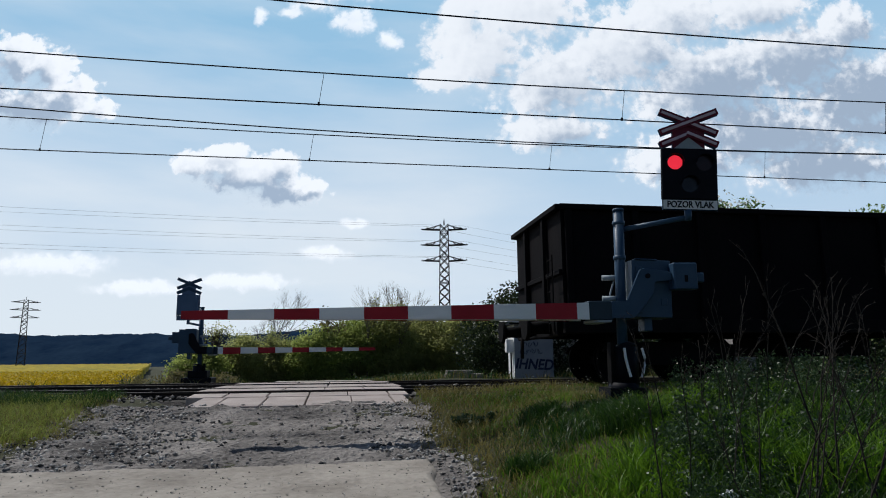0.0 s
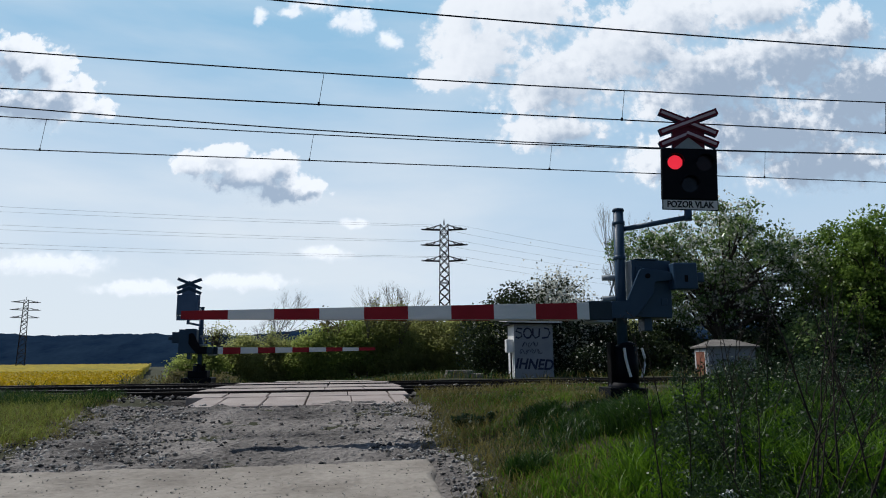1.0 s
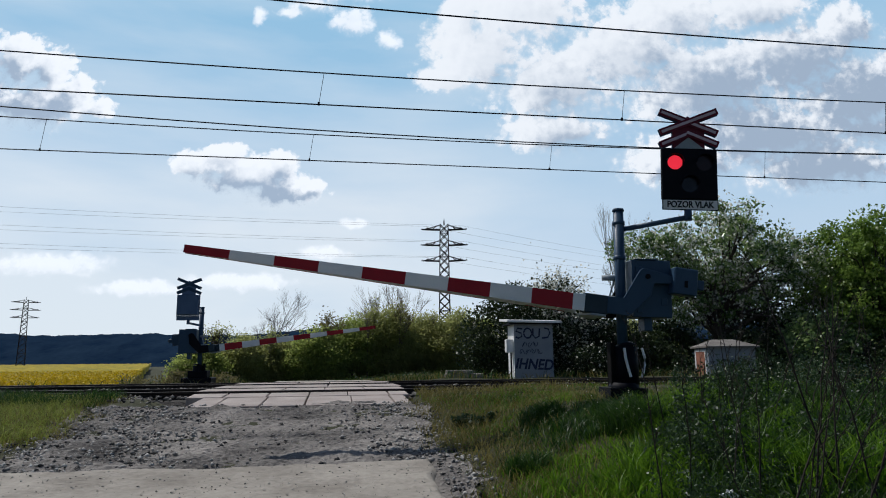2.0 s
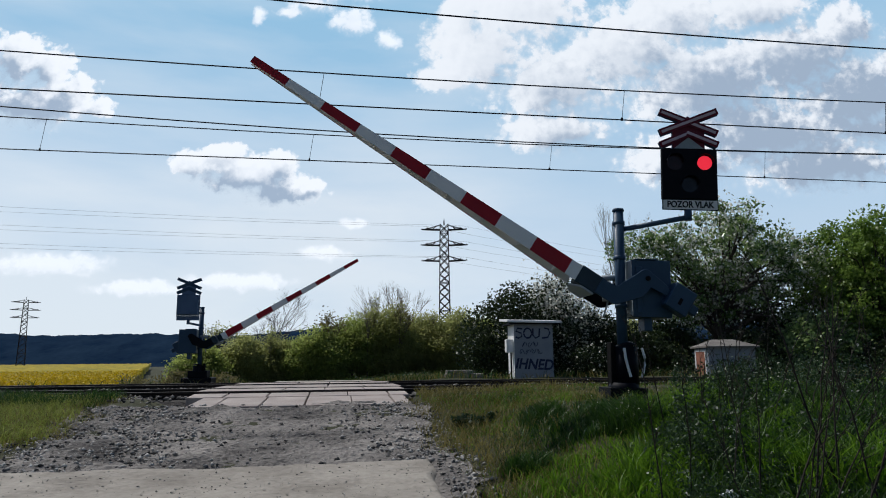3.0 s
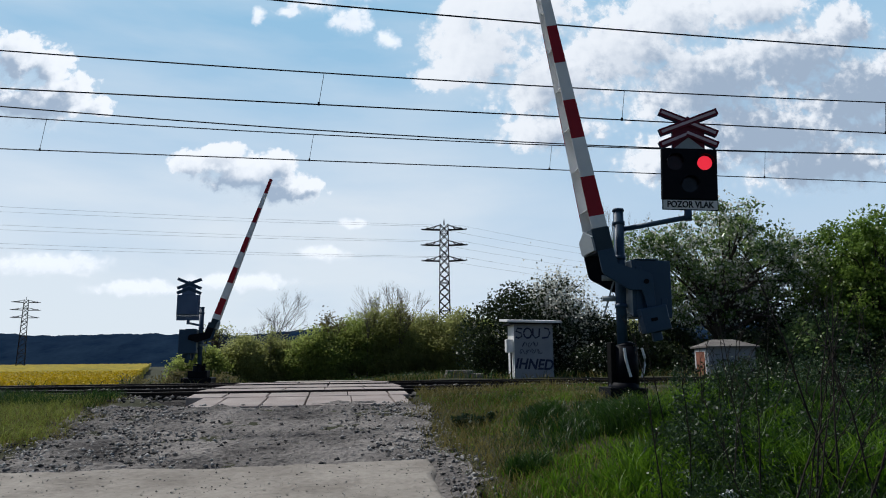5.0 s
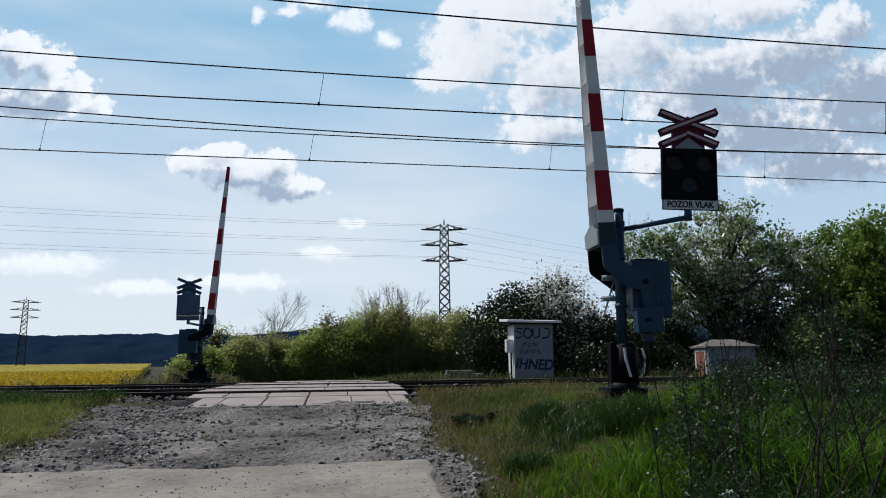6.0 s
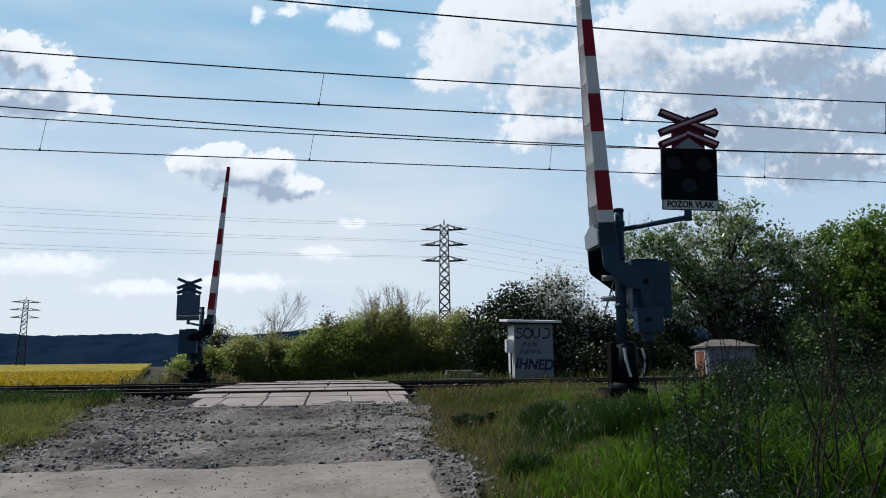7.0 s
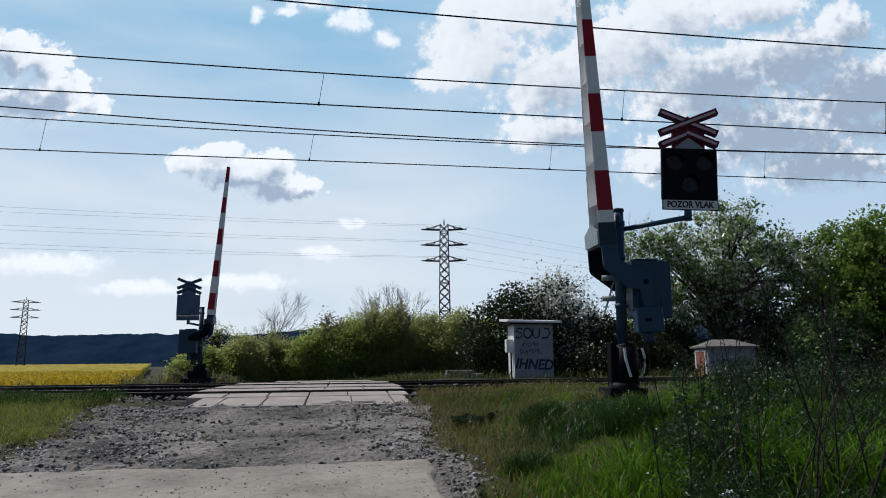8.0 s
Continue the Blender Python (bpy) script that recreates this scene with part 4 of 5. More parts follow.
def hill():
    """The wooded ridge on the horizon, with an uneven line of treetops."""
    xs, n = np.arange(-1500, 2200, 5.0), 14
    rows = []
    for j in range(n):
        k = j / (n - 1)
        top = 60 + 14 * step(-300, 300, xs) + 5 * np.sin(xs / 170) + 3 * np.sin(xs / 61 + 1)
        tree = np.array([noise.noise((x / 14, j * 3.1, 0)) * 4 + noise.noise((x / 5, j * 1.7, 5)) * 2.5 for x in xs])
        z = top * np.sin(k * math.pi / 2) + tree * (0.4 + 0.6 * k) - 3 * (1 - k)
        rows.append(np.stack([xs, np.full_like(xs, 1020 + 260 * k) - 0.16 * xs, z], -1))
    v = np.concatenate(rows)
    nx = len(xs)
    i = (np.arange(n - 1)[:, None] * nx + np.arange(nx - 1)).ravel()
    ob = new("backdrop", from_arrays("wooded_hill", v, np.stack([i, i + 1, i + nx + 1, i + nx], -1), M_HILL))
    tagged(ob, "wooded ridge in hazy dark blue along the horizon", "hill", "", "structure")


hill()


def blades(rng, x, y, z, height, width, lean, seg=2):
    """Curved tapering grass blades as triangles."""
    n = len(x)
    a = rng.uniform(0, 2 * np.pi, n)
    side = np.stack([np.cos(a), np.sin(a), np.zeros(n)], -1) * (width / 2)[:, None]
    b = rng.uniform(0, 2 * np.pi, n)
    bend = np.stack([np.cos(b), np.sin(b), np.zeros(n)], -1) * (height * lean)[:, None]
    root = np.stack([x, y, z - 0.02], -1)
    mid = root + bend * 0.35 + np.stack([np.zeros(n), np.zeros(n), height * 0.6], -1)
    tip = root + bend + np.stack([np.zeros(n), np.zeros(n), height * (1 - 0.25 * lean)], -1)
    v = np.stack([root - side, root + side, mid + side * 0.8, mid - side * 0.8, tip], 1).reshape(-1, 3)
    k = np.arange(n)[:, None] * 5
    f = np.concatenate([k + np.array([[0, 1, 2]]), k + np.array([[0, 2, 3]]), k + np.array([[3, 2, 4]])])
    return v, f


def leaf_quads(rng, c, size, up=0.3):
    n = len(c)
    a = rng.normal(size=(n, 3))
    a /= np.linalg.norm(a, axis=1)[:, None]
    b = np.cross(a, rng.normal(size=(n, 3)) + np.array([0, 0, up]))
    b /= np.linalg.norm(b, axis=1)[:, None] + 1e-9
    s = (size * rng.uniform(0.6, 1.3, n))[:, None]
    v = np.stack([c - a * s * 0.5, c + b * s * 0.33, c + a * s * 0.5, c - b * s * 0.33], 1).reshape(-1, 3)
    return v, np.arange(n)[:, None] * 4 + np.arange(4)[None]


def stuff(name, v, f, material, label, category):
    return tagged(new(name, from_arrays(name, v, f, material)), label, category, "", "stuff")


M_RAPE = leaf_surface("rape_flowers", (0.36, 0.245, 0.006), (0.62, 0.45, 0.012), 0.3, 0.7)
M_RAPE_STEM = leaf_surface("rape_stems", (0.05, 0.09, 0.02), (0.11, 0.16, 0.035), 0.3, 0.6)
M_CROP = surface("rape_crop", (0.13, 0.13, 0.010), (0.48, 0.35, 0.012), 0.95, 0.14, 1.6, 0.8, spread=0.45, dist=0.2)


def rape_field():
    """The flowering field: a closed canopy, with single flowers and stems along its near edge."""
    rng = np.random.default_rng(5)
    ys = np.concatenate([np.arange(26.5, 60, 0.7), 60 * 1.05 ** np.arange(36)])
    ks = np.linspace(0, 1, 140) ** 1.6
    Y, K = np.meshgrid(ys, ks, indexing="ij")
    edge = -8.4 - 0.25 * (Y - 27.7) + 0.4 * np.sin(Y * 0.8)
    X = edge - K * (60 + Y * 1.2)
    Z = -0.36 + 0.006 * (Y - 27) + 0.10 * np.sin(X * 1.9 + Y) * np.sin(Y * 1.4 - X * 0.7)
    Z[0, :] -= 1.0
    Z[:, 0] -= 1.0
    nk = len(ks)
    i = (np.arange(len(ys) - 1)[:, None] * nk + np.arange(nk - 1)).ravel()
    stuff("rape_crop", np.stack([X, Y, Z], -1).reshape(-1, 3), np.stack([i, i + nk, i + nk + 1, i + 1], -1), M_CROP, "flowering yellow rapeseed field beyond the railway", "crop field")
    n = 42000
    y = 26.3 + 45 * rng.uniform(0, 1, n) ** 1.8
    x = -8.3 - 0.25 * (y - 27.7) + 0.4 * np.sin(y * 0.8) - (8 + 0.75 * y) * rng.uniform(0, 1, n) ** 1.2
    z = -0.30 + 0.006 * (y - 27) + rng.normal(0, 0.09, n) - 0.5 * (rng.uniform(0, 1, n) ** 3) * (y < 28.5)
    v, f = leaf_quads(rng, np.stack([x, y, z], -1), 0.13)
    stuff("rape_flowers", v, f, M_RAPE, "bright yellow rapeseed flower heads", "flowers")
    n = 9000
    y = 25.6 + 2.4 * rng.uniform(0, 1, n)
    x = -7.9 - 0.25 * (y - 27.7) - 26 * rng.uniform(0, 1, n)
    v, f = blades(rng, x, y, np.full(n, -1.15), rng.uniform(0.5, 0.85, n), rng.uniform(0.03, 0.07, n), 0.2)
    stuff("rape_stems", v, f, M_RAPE_STEM, "green rapeseed stems along the field's edge", "crop stems")


rape_field()


# ---- stones ----
def stones(name, rng, x, y, z, size, material, label):
    n = len(x)
    unit = np.array([[1, 0, 0], [-1, 0, 0], [0, 1, 0], [0, -1, 0], [0, 0, 1], [0, 0, -1]], float)
    tri = np.array([[0, 2, 4], [2, 1, 4], [1, 3, 4], [3, 0, 4], [2, 0, 5], [1, 2, 5], [3, 1, 5], [0, 3, 5]])
    v = unit[None] * rng.uniform(0.55, 1.25, (n, 6, 1)) + rng.normal(0, 0.16, (n, 6, 3))
    a = rng.uniform(0, 6.283, n)
    c, s = np.cos(a)[:, None], np.sin(a)[:, None]
    v = np.stack([v[..., 0] * c - v[..., 1] * s, v[..., 0] * s + v[..., 1] * c, v[..., 2] * 0.65], -1) * size[:, None, None]
    v += np.stack([x, y, z], -1)[:, None]
    stuff(name, v.reshape(-1, 3), (np.arange(n)[:, None, None] * 6 + tri[None]).reshape(-1, 3), material, label, "stones")


rs = np.random.default_rng(11)
n = 16000
x, y = rs.uniform(-3.4, 1.35, n), rs.uniform(5.0, 9.9, n)
edge = np.minimum(np.abs(x + 2.6) / 1.1, np.abs(x - 0.95) / 0.75)
keep = (rs.uniform(0, 1, n) < np.exp(-edge ** 2 * 1.2) + 0.06) & ((y > 6.3) | (x > 0.9) | (x < -3.25))
x, y = x[keep], y[keep]
size = 0.005 + 0.030 * rs.uniform(0, 1, len(x)) ** 4
stones("loose_stones", rs, x, y, road_z(y) + 0.004 + size * 0.2, size, M_STONE, "loose grey stones strewn over the gravel")
n = 1500
x, y = rs.uniform(-3.0, 0.9, n), rs.uniform(4.2, 6.2, n)
stones("grit", rs, x, y, road_z(y) + 0.036, 0.003 + 0.010 * rs.uniform(0, 1, n) ** 4, M_STONE, "dark grit scattered on the concrete road")
n = 17000
x, y = rs.uniform(-16, 16, n), rs.uniform(10.5, 18.6, n)
keep = ((x < -2.25) | (x > 1.2)) & ((y > 11.1) | ((x < -2.2) & (x > -4.2)))
x, y = x[keep], y[keep]
near = np.minimum(np.abs(y - 12.6), np.abs(y - 16.6))
stones("ballast_stones", rs, x, y, np.where(near < 1.4, -0.02, np.minimum(ground_z(x, y), 0.0)) + rs.uniform(-0.02, 0.02, len(x)), rs.uniform(0.025, 0.06, len(x)), M_BALLAST_STONE, "dark ballast stones along the rails")

# ---- grass ----
M_GRASS = leaf_surface("fresh_grass", (0.045, 0.115, 0.006), (0.17, 0.31, 0.02), 0.55, 0.45)
M_GRASS_DRY = leaf_surface("dry_grass", (0.11, 0.10, 0.028), (0.25, 0.21, 0.065), 0.35, 0.6)
M_GRASS_PALE = leaf_surface("pale_turf", (0.14, 0.18, 0.028), (0.34, 0.385, 0.085), 0.5, 0.5)
M_GRASS_DARK = leaf_surface("rank_grass", (0.012, 0.042, 0.008), (0.05, 0.105, 0.016), 0.4, 0.42)
M_WEED = leaf_surface("weed_leaves", (0.012, 0.030, 0.012), (0.05, 0.085, 0.03), 0.3, 0.4)


def tuft_noise(x, y, s=1.0):
    return 0.5 + 0.25 * np.sin(x * 2.3 * s + 1.1 * y * s) + 0.25 * np.sin(y * 3.1 * s - 1.7 * x * s + 2)


def scatter(rng, n, x0, x1, y0, y1, keep):
    x, y = rng.uniform(x0, x1, n), rng.uniform(y0, y1, n)
    k = rng.uniform(0, 1, n) < keep(x, y)
    return x[k], y[k]


rg = np.random.default_rng(21)
in_view = lambda x, y: (x < 0.96 * y + 0.5) * (x > -0.46 * y - 0.8)
edge_r = lambda y: 1.05 + 0.12 * np.sin(y * 2.4) + 0.1 * np.sin(y * 6.1)
edge_l = lambda y: -3.05 - 0.15 * np.sin(y * 1.9 + 1) - 0.1 * np.sin(y * 5.3)
# bank beside the barrier
x, y = scatter(rg, 230000, 0.8, 11.5, 2.6, 11.3, lambda x, y: in_view(x, y) * step(edge_r(y) - 0.05, edge_r(y) + 0.7, x) * (0.25 + 0.75 * step(0.3, 0.65, speckle(x, y, 0.22, 4))) * (1 - 0.55 * step(3.0, 4.2, x)))
tall = 0.10 + 0.22 * step(1.3, 3.0, x) * (0.35 + 1.2 * speckle(x, y, 0.3, 8)) * (1 - 0.55 * step(7.5, 10.0, y))
tall *= (1 - 0.35 * step(6.0, 7.5, y)) * (0.55 + 0.9 * step(0.25, 0.8, speckle(x, y, 0.75, 31)))
tall *= (1 - 0.6 * step(1.3, 0.6, np.hypot(x - 3.2, y - 7.3))) * (1 - 0.4 * step(0.62, 0.52, x / y) * step(5.0, 6.2, y))
v, f = blades(rg, x, y, ground_z(x, y), tall * rg.uniform(0.5, 1.25, len(x)), rg.uniform(0.005, 0.014, len(x)), 0.6)
stuff("grass", v, f, M_GRASS, "lush green grass on the bank by the barrier", "grass")
x, y = scatter(rg, 90000, 0.8, 11.0, 2.6, 11.3, lambda x, y: in_view(x, y) * step(edge_r(y) - 0.1, edge_r(y) + 0.3, x) * (0.10 + 0.90 * (1 - step(1.3, 2.3, x)) + 0.5 * step(7.0, 8.5, y) * (1 - step(3.0, 4.5, x))))
v, f = blades(rg, x, y, ground_z(x, y), rg.uniform(0.05, 0.22, len(x)), rg.uniform(0.004, 0.009, len(x)), 0.8)
stuff("dry_grass", v, f, M_GRASS_DRY, "thin dry yellowish grass at the road's edge", "grass")
x, y = scatter(rg, 90000, 1.8, 9.5, 2.6, 7.6, lambda x, y: in_view(x, y) * step(2.0, 3.4, x + 0.25 * (5 - y)) * tuft_noise(x, y, 2.2) ** 1.5)
v, f = blades(rg, x, y, ground_z(x, y), rg.uniform(0.15, 0.45, len(x)) * (1 - 0.4 * step(5.5, 7.2, y)) * (1 - 0.55 * step(0.66, 0.54, x / y) * step(4.6, 6.0, y)), rg.uniform(0.005, 0.012, len(x)), 0.5)
stuff("rank_grass", v, f, M_GRASS_DARK, "tall dark green grass and weeds on the bank", "grass")
x, y = scatter(rg, 60000, 1.2, 6.5, 3.0, 10.5, lambda x, y: in_view(x, y) * step(1.4, 2.2, x) * step(0.5, 0.75, speckle(x, y, 0.4, 51)))
v, f = blades(rg, x, y, ground_z(x, y), rg.uniform(0.10, 0.24, len(x)) * (1 - 0.5 * step(6.0, 7.5, y)), rg.uniform(0.005, 0.012, len(x)), 0.7)
stuff("rank_grass", v, f, M_GRASS_DARK, "dark green clumps among the bank's grass", "grass")
# verge on the other side of the road
x, y = scatter(rg, 110000, -8.5, -2.8, 5.2, 11.6, lambda x, y: in_view(x, y) * step(edge_l(y) + 0.05, edge_l(y) - 0.6, x) * (0.4 + 0.6 * tuft_noise(x, y)))
v, f = blades(rg, x, y, ground_z(x, y), rg.uniform(0.05, 0.17, len(x)), rg.uniform(0.004, 0.010, len(x)), 0.7)
stuff("grass", v, f, M_GRASS_PALE, "short pale green grass beside the gravel road", "grass")
x, y = scatter(rg, 60000, -8.5, -2.8, 5.2, 11.6, lambda x, y: in_view(x, y) * step(edge_l(y) + 0.15, edge_l(y) - 0.3, x) * (0.5 + 0.5 * tuft_noise(y, x, 1.3)))
v, f = blades(rg, x, y, ground_z(x, y), rg.uniform(0.04, 0.16, len(x)), rg.uniform(0.004, 0.008, len(x)), 0.9)
stuff("dry_grass", v, f, M_GRASS_DRY, "dry yellowish grass among the short turf", "grass")
x, y = scatter(rg, 26000, -9.5, -3.2, 9.8, 11.9, lambda x, y: in_view(x, y) * tuft_noise(x, y, 1.6))
v, f = blades(rg, x, y, ground_z(x, y), rg.uniform(0.10, 0.26, len(x)), rg.uniform(0.005, 0.012, len(x)), 0.6)
stuff("rank_grass", v, f, M_GRASS_DARK, "taller grass growing along the ballast", "grass")
# strip beyond the railway
x, y = scatter(rg, 30000, -13, 22, 18.6, 30, lambda x, y: in_view(x, y) * (1 - 0.92 * step(21.6, 20.9, y) * step(-1.5, -3.0, x)) * np.where((x > -2.4) & (x < 1.5) & (y < 27), 0.0, 0.75 - 0.6 * step(2.0, 4.0, x)))
v, f = blades(rg, x, y, ground_z(x, y), rg.uniform(0.12, 0.42, len(x)), rg.uniform(0.012, 0.03, len(x)), 0.6)
stuff("grass", v, f, M_GRASS_DARK, "rough green grass beyond the railway", "grass")
x, y = scatter(rg, 36000, -13, 22, 18.6, 30, lambda x, y: in_view(x, y) * (1 - 0.92 * step(21.6, 20.9, y) * step(-1.5, -3.0, x)) * np.where((x > -2.4) & (x < 1.5) & (y < 27), 0.0, 0.75 - 0.6 * step(2.0, 4.0, x)))
v, f = blades(rg, x, y, ground_z(x, y), rg.uniform(0.10, 0.35, len(x)), rg.uniform(0.012, 0.03, len(x)), 0.7)
stuff("dry_grass", v, f, M_GRASS_DRY, "dry pale grass beyond the railway", "grass")

# ---- trees and bushes ----
M_LEAF = leaf_surface("tree_leaves", (0.06, 0.13, 0.035), (0.32, 0.42, 0.16), 0.55, 0.28, 0.8, 0.6)
M_LEAF_FRESH = leaf_surface("fresh_leaves", (0.07, 0.14, 0.022), (0.25, 0.36, 0.07), 0.55, 0.35, 0.7, 0.45)
# leaves for thicket and undergrowth, with backlit shade put into the dark colour
M_LEAF_SHADED = leaf_surface("shaded_leaves", (0.012, 0.022, 0.009), (0.04, 0.06, 0.018), 0.3, 0.45)
M_LEAF_SPRING = leaf_surface("spring_leaves", (0.21, 0.275, 0.065), (0.44, 0.49, 0.15), 0.72, 0.6, 0.35)
M_LEAF_OLIVE = leaf_surface("olive_leaves", (0.26, 0.28, 0.095), (0.44, 0.455, 0.175), 0.72, 0.6, 0.3)
M_LEAF_BROWN = leaf_surface("brownish_leaves", (0.13, 0.115, 0.05), (0.25, 0.22, 0.10), 0.5, 0.6, 0.4)
M_BLOSSOM = leaf_surface("white_blossom", (0.62, 0.62, 0.54), (0.85, 0.85, 0.78), 0.6, 0.6)


def clump_points(rng, lobes, clumps, per, spread):
    """Leaf places gathered in clumps inside rounded lobes (x, y, z, rx, ry, rz); returns the places and the clumps' hearts."""
    pts, hearts = [], []
    vol = np.array([l[3] * l[4] * l[5] for l in lobes]) ** 0.75
    for lobe, share in zip(lobes, vol / vol.sum()):
        k = max(3, int(clumps * share))
        d = rng.normal(size=(k, 3))
        d /= np.linalg.norm(d, axis=1)[:, None]
        c = np.array(lobe[:3]) + d * rng.uniform(0.25, 1.0, (k, 1)) ** 0.6 * np.array(lobe[3:])
        hearts.append(c)
        s = spread * rng.uniform(0.5, 1.4, (k, 1, 1))
        pts.append((c[:, None] + np.clip(rng.normal(size=(k, per, 3)), -1.6, 1.6) * s * np.array([1, 1, 0.75])).reshape(-1, 3))
    return np.concatenate(pts), np.concatenate(hearts)


def limb(bm, a, b, r0, r1, rng, sag=0.12, seg=5, n=3):
    a, b = Vector(a), Vector(b)
    L = (b - a).length
    last = a
    for i in range(1, n + 1):
        k = i / n
        p = a.lerp(b, k) + Vector(rng.normal(0, 0.05 * L, 3)) * (k < 1) + Vector((0, 0, sag * L * math.sin(k * math.pi)))
        tube(bm, last, p, r0 + (r1 - r0) * (i - 1) / n, r0 + (r1 - r0) * k, seg=seg, caps=False)
        last = p


def tree(seed, name, base, lobes, trunk, clumps, per, spread, leaf, material, label, category, limbs=40, blossom=0.0, stems=1):
    """A trunk or several stems, limbs that reach the clumps, and a crown of single leaves; lobes are relative to the base."""
    rng = np.random.default_rng(seed)
    x, y = base
    th = empty(name, pose(x, y, float(ground_z(x, y)) - 0.03), label, category)
    pts, hearts = clump_points(rng, lobes, clumps, per, spread)
    pts = pts[pts[:, 2] > 0.02]
    bm = bmesh.new()
    h, r = trunk
    tops = []
    for s in range(stems):
        foot = Vector((rng.normal(0, 0.15 * (stems > 1)), rng.normal(0, 0.15 * (stems > 1)), -0.1))
        top = Vector((rng.normal(0, 0.12 * h), rng.normal(0, 0.12 * h), h))
        limb(bm, foot, top, r * 1.25, r * 0.7, rng, 0.0, 8, 4)
        tops.append(top)
    part("trunk", made(bm), M_BARK, th)
    bm = bmesh.new()
    for i in rng.permutation(len(hearts))[:limbs]:
        t = tops[rng.integers(len(tops))]
        limb(bm, t * rng.uniform(0.55, 1.0), hearts[i], r * 0.42, r * 0.06, rng)
    tagged(part("branchwork", made(bm), M_BARK, th), kind="stuff")
    v, f = leaf_quads(rng, pts, leaf)
    part_ob = new("crown", from_arrays("crown", v, f, material))
    part_ob.parent = th
    if blossom:
        q = hearts[rng.permutation(len(hearts))[: int(len(hearts) * 0.6)]]
        b = (q[:, None] + rng.normal(size=(len(q), int(per * blossom), 3)) * spread * 1.3).reshape(-1, 3)
        v, f = leaf_quads(rng, b[b[:, 2] > 0.3], leaf * 0.95)
        bl = new("blossom", from_arrays("blossom", v, f, M_BLOSSOM))
        bl.parent = th
    return th


def bare_tree(seed, name, base, height, spread, material, label, levels=4, upright=0.5, r=0.09, foliage=None):
    """Leafless tree: forks grown from the trunk upwards."""
    rng = np.random.default_rng(seed)
    x, y = base
    th = empty(name, pose(x, y, float(ground_z(x, y)) - 0.05), label, "tree")
    bm, tips = bmesh.new(), []

    def grow(p, d, L, rad, k):
        q = p + d * L
        tube(bm, p, q, rad, rad * 0.68, seg=5 if k < 2 else 3, caps=False)
        if k >= levels:
            tips.append(q)
            return
        for i in range(3 if k else 5):
            side = Vector(rng.normal(0, 1, 3))
            e = (d * (1.0 + upright) + side * spread + Vector((0, 0, upright * 0.5))).normalized()
            grow(q - d * L * rng.uniform(0, 0.4), e, L * rng.uniform(0.62, 0.85), rad * 0.6, k + 1)

    grow(Vector((0, 0, 0)), Vector((0, 0, 1)), height * 0.27, r, 0)
    part("trunk_and_crown", made(bm), material, th)
    if foliage:
        pts = np.array([t[:] for t in tips])
        pts = (pts[:, None] + rng.normal(size=(len(pts), 4, 3)) * 0.18).reshape(-1, 3)
        v, f = leaf_quads(rng, pts, 0.13)
        ob = new("crown", from_arrays("crown", v, f, foliage))
        ob.parent = th
    return th


# the broad tree behind the barrier
tree(31, "tree", (15.4, 24.9), [(0, 0, 5.0, 2.6, 2.4, 1.9), (-2.3, 0, 3.9, 1.7, 1.6, 1.4), (2.2, 0.3, 4.4, 1.9, 1.8, 1.5), (0.6, 0, 6.3, 1.3, 1.3, 0.9), (-0.3, 0, 3.0, 3.2, 1.6, 1.1), (2.8, 0, 2.6, 1.3, 1.3, 1.0), (-3.2, 0, 5.0, 1.4, 1.5, 1.2), (3.3, 0.2, 4.6, 1.4, 1.5, 1.4)],
     (2.6, 0.16), 420, 60, 0.18, 0.14, M_LEAF, "broad green spring tree sprinkled with white blossom", "tree", 110, 0.7, 3)
# trees that close the view beside it
tree(32, "tree", (21.0, 22.8), [(0, 0, 4.4, 2.0, 2.0, 1.9), (-1.2, 0, 2.6, 1.7, 1.6, 1.6), (1.4, 0, 3.4, 2.2, 1.8, 2.4), (0.2, 0, 1.4, 2.4, 1.5, 1.3)],
     (2.2, 0.14), 360, 95, 0.24, 0.14, M_LEAF_FRESH, "dense dark green tree by the railway", "tree", 60, 0.0, 3)
tree(33, "tree", (20.6, 24.6), [(0, 0, 5.0, 1.4, 1.4, 1.6), (0, 0, 3.0, 2.0, 1.6, 1.8), (1.6, 0, 4.2, 1.6, 1.4, 2.2)],
     (2.4, 0.13), 280, 90, 0.24, 0.13, M_LEAF_FRESH, "green tree rising over the thicket", "tree", 60, 0.0, 2)
tree(34, "tree", (25.5, 24.0), [(0, 0, 4.6, 2.6, 2.2, 2.2), (0, 0, 2.2, 3.0, 2.0, 2.0)], (2.2, 0.14), 220, 50, 0.3, 0.2, M_LEAF_SHADED, "dense dark green tree by the railway", "tree", 40, 0.0, 2)


def bush(seed, base, w, h, material, label, clumps=110, per=50, leaf=0.14, blossom=0.0, d=None):
    d = d or w * 0.8
    lobes = [(0, 0, h * 0.42, w * 0.5, d * 0.5, h * 0.42), (-w * 0.25, 0, h * 0.30, w * 0.32, d * 0.4, h * 0.32), (w * 0.27, 0, h * 0.34, w * 0.3, d * 0.4, h * 0.36), (w * 0.05, 0, h * 0.72, w * 0.26, d * 0.3, h * 0.22)]
    return tree(seed, "bush", base, lobes, (h * 0.4, 0.04), clumps, per, 0.07 * (w + h) * 0.5 + 0.05, leaf, material, label, "bush", 30, blossom, 5)


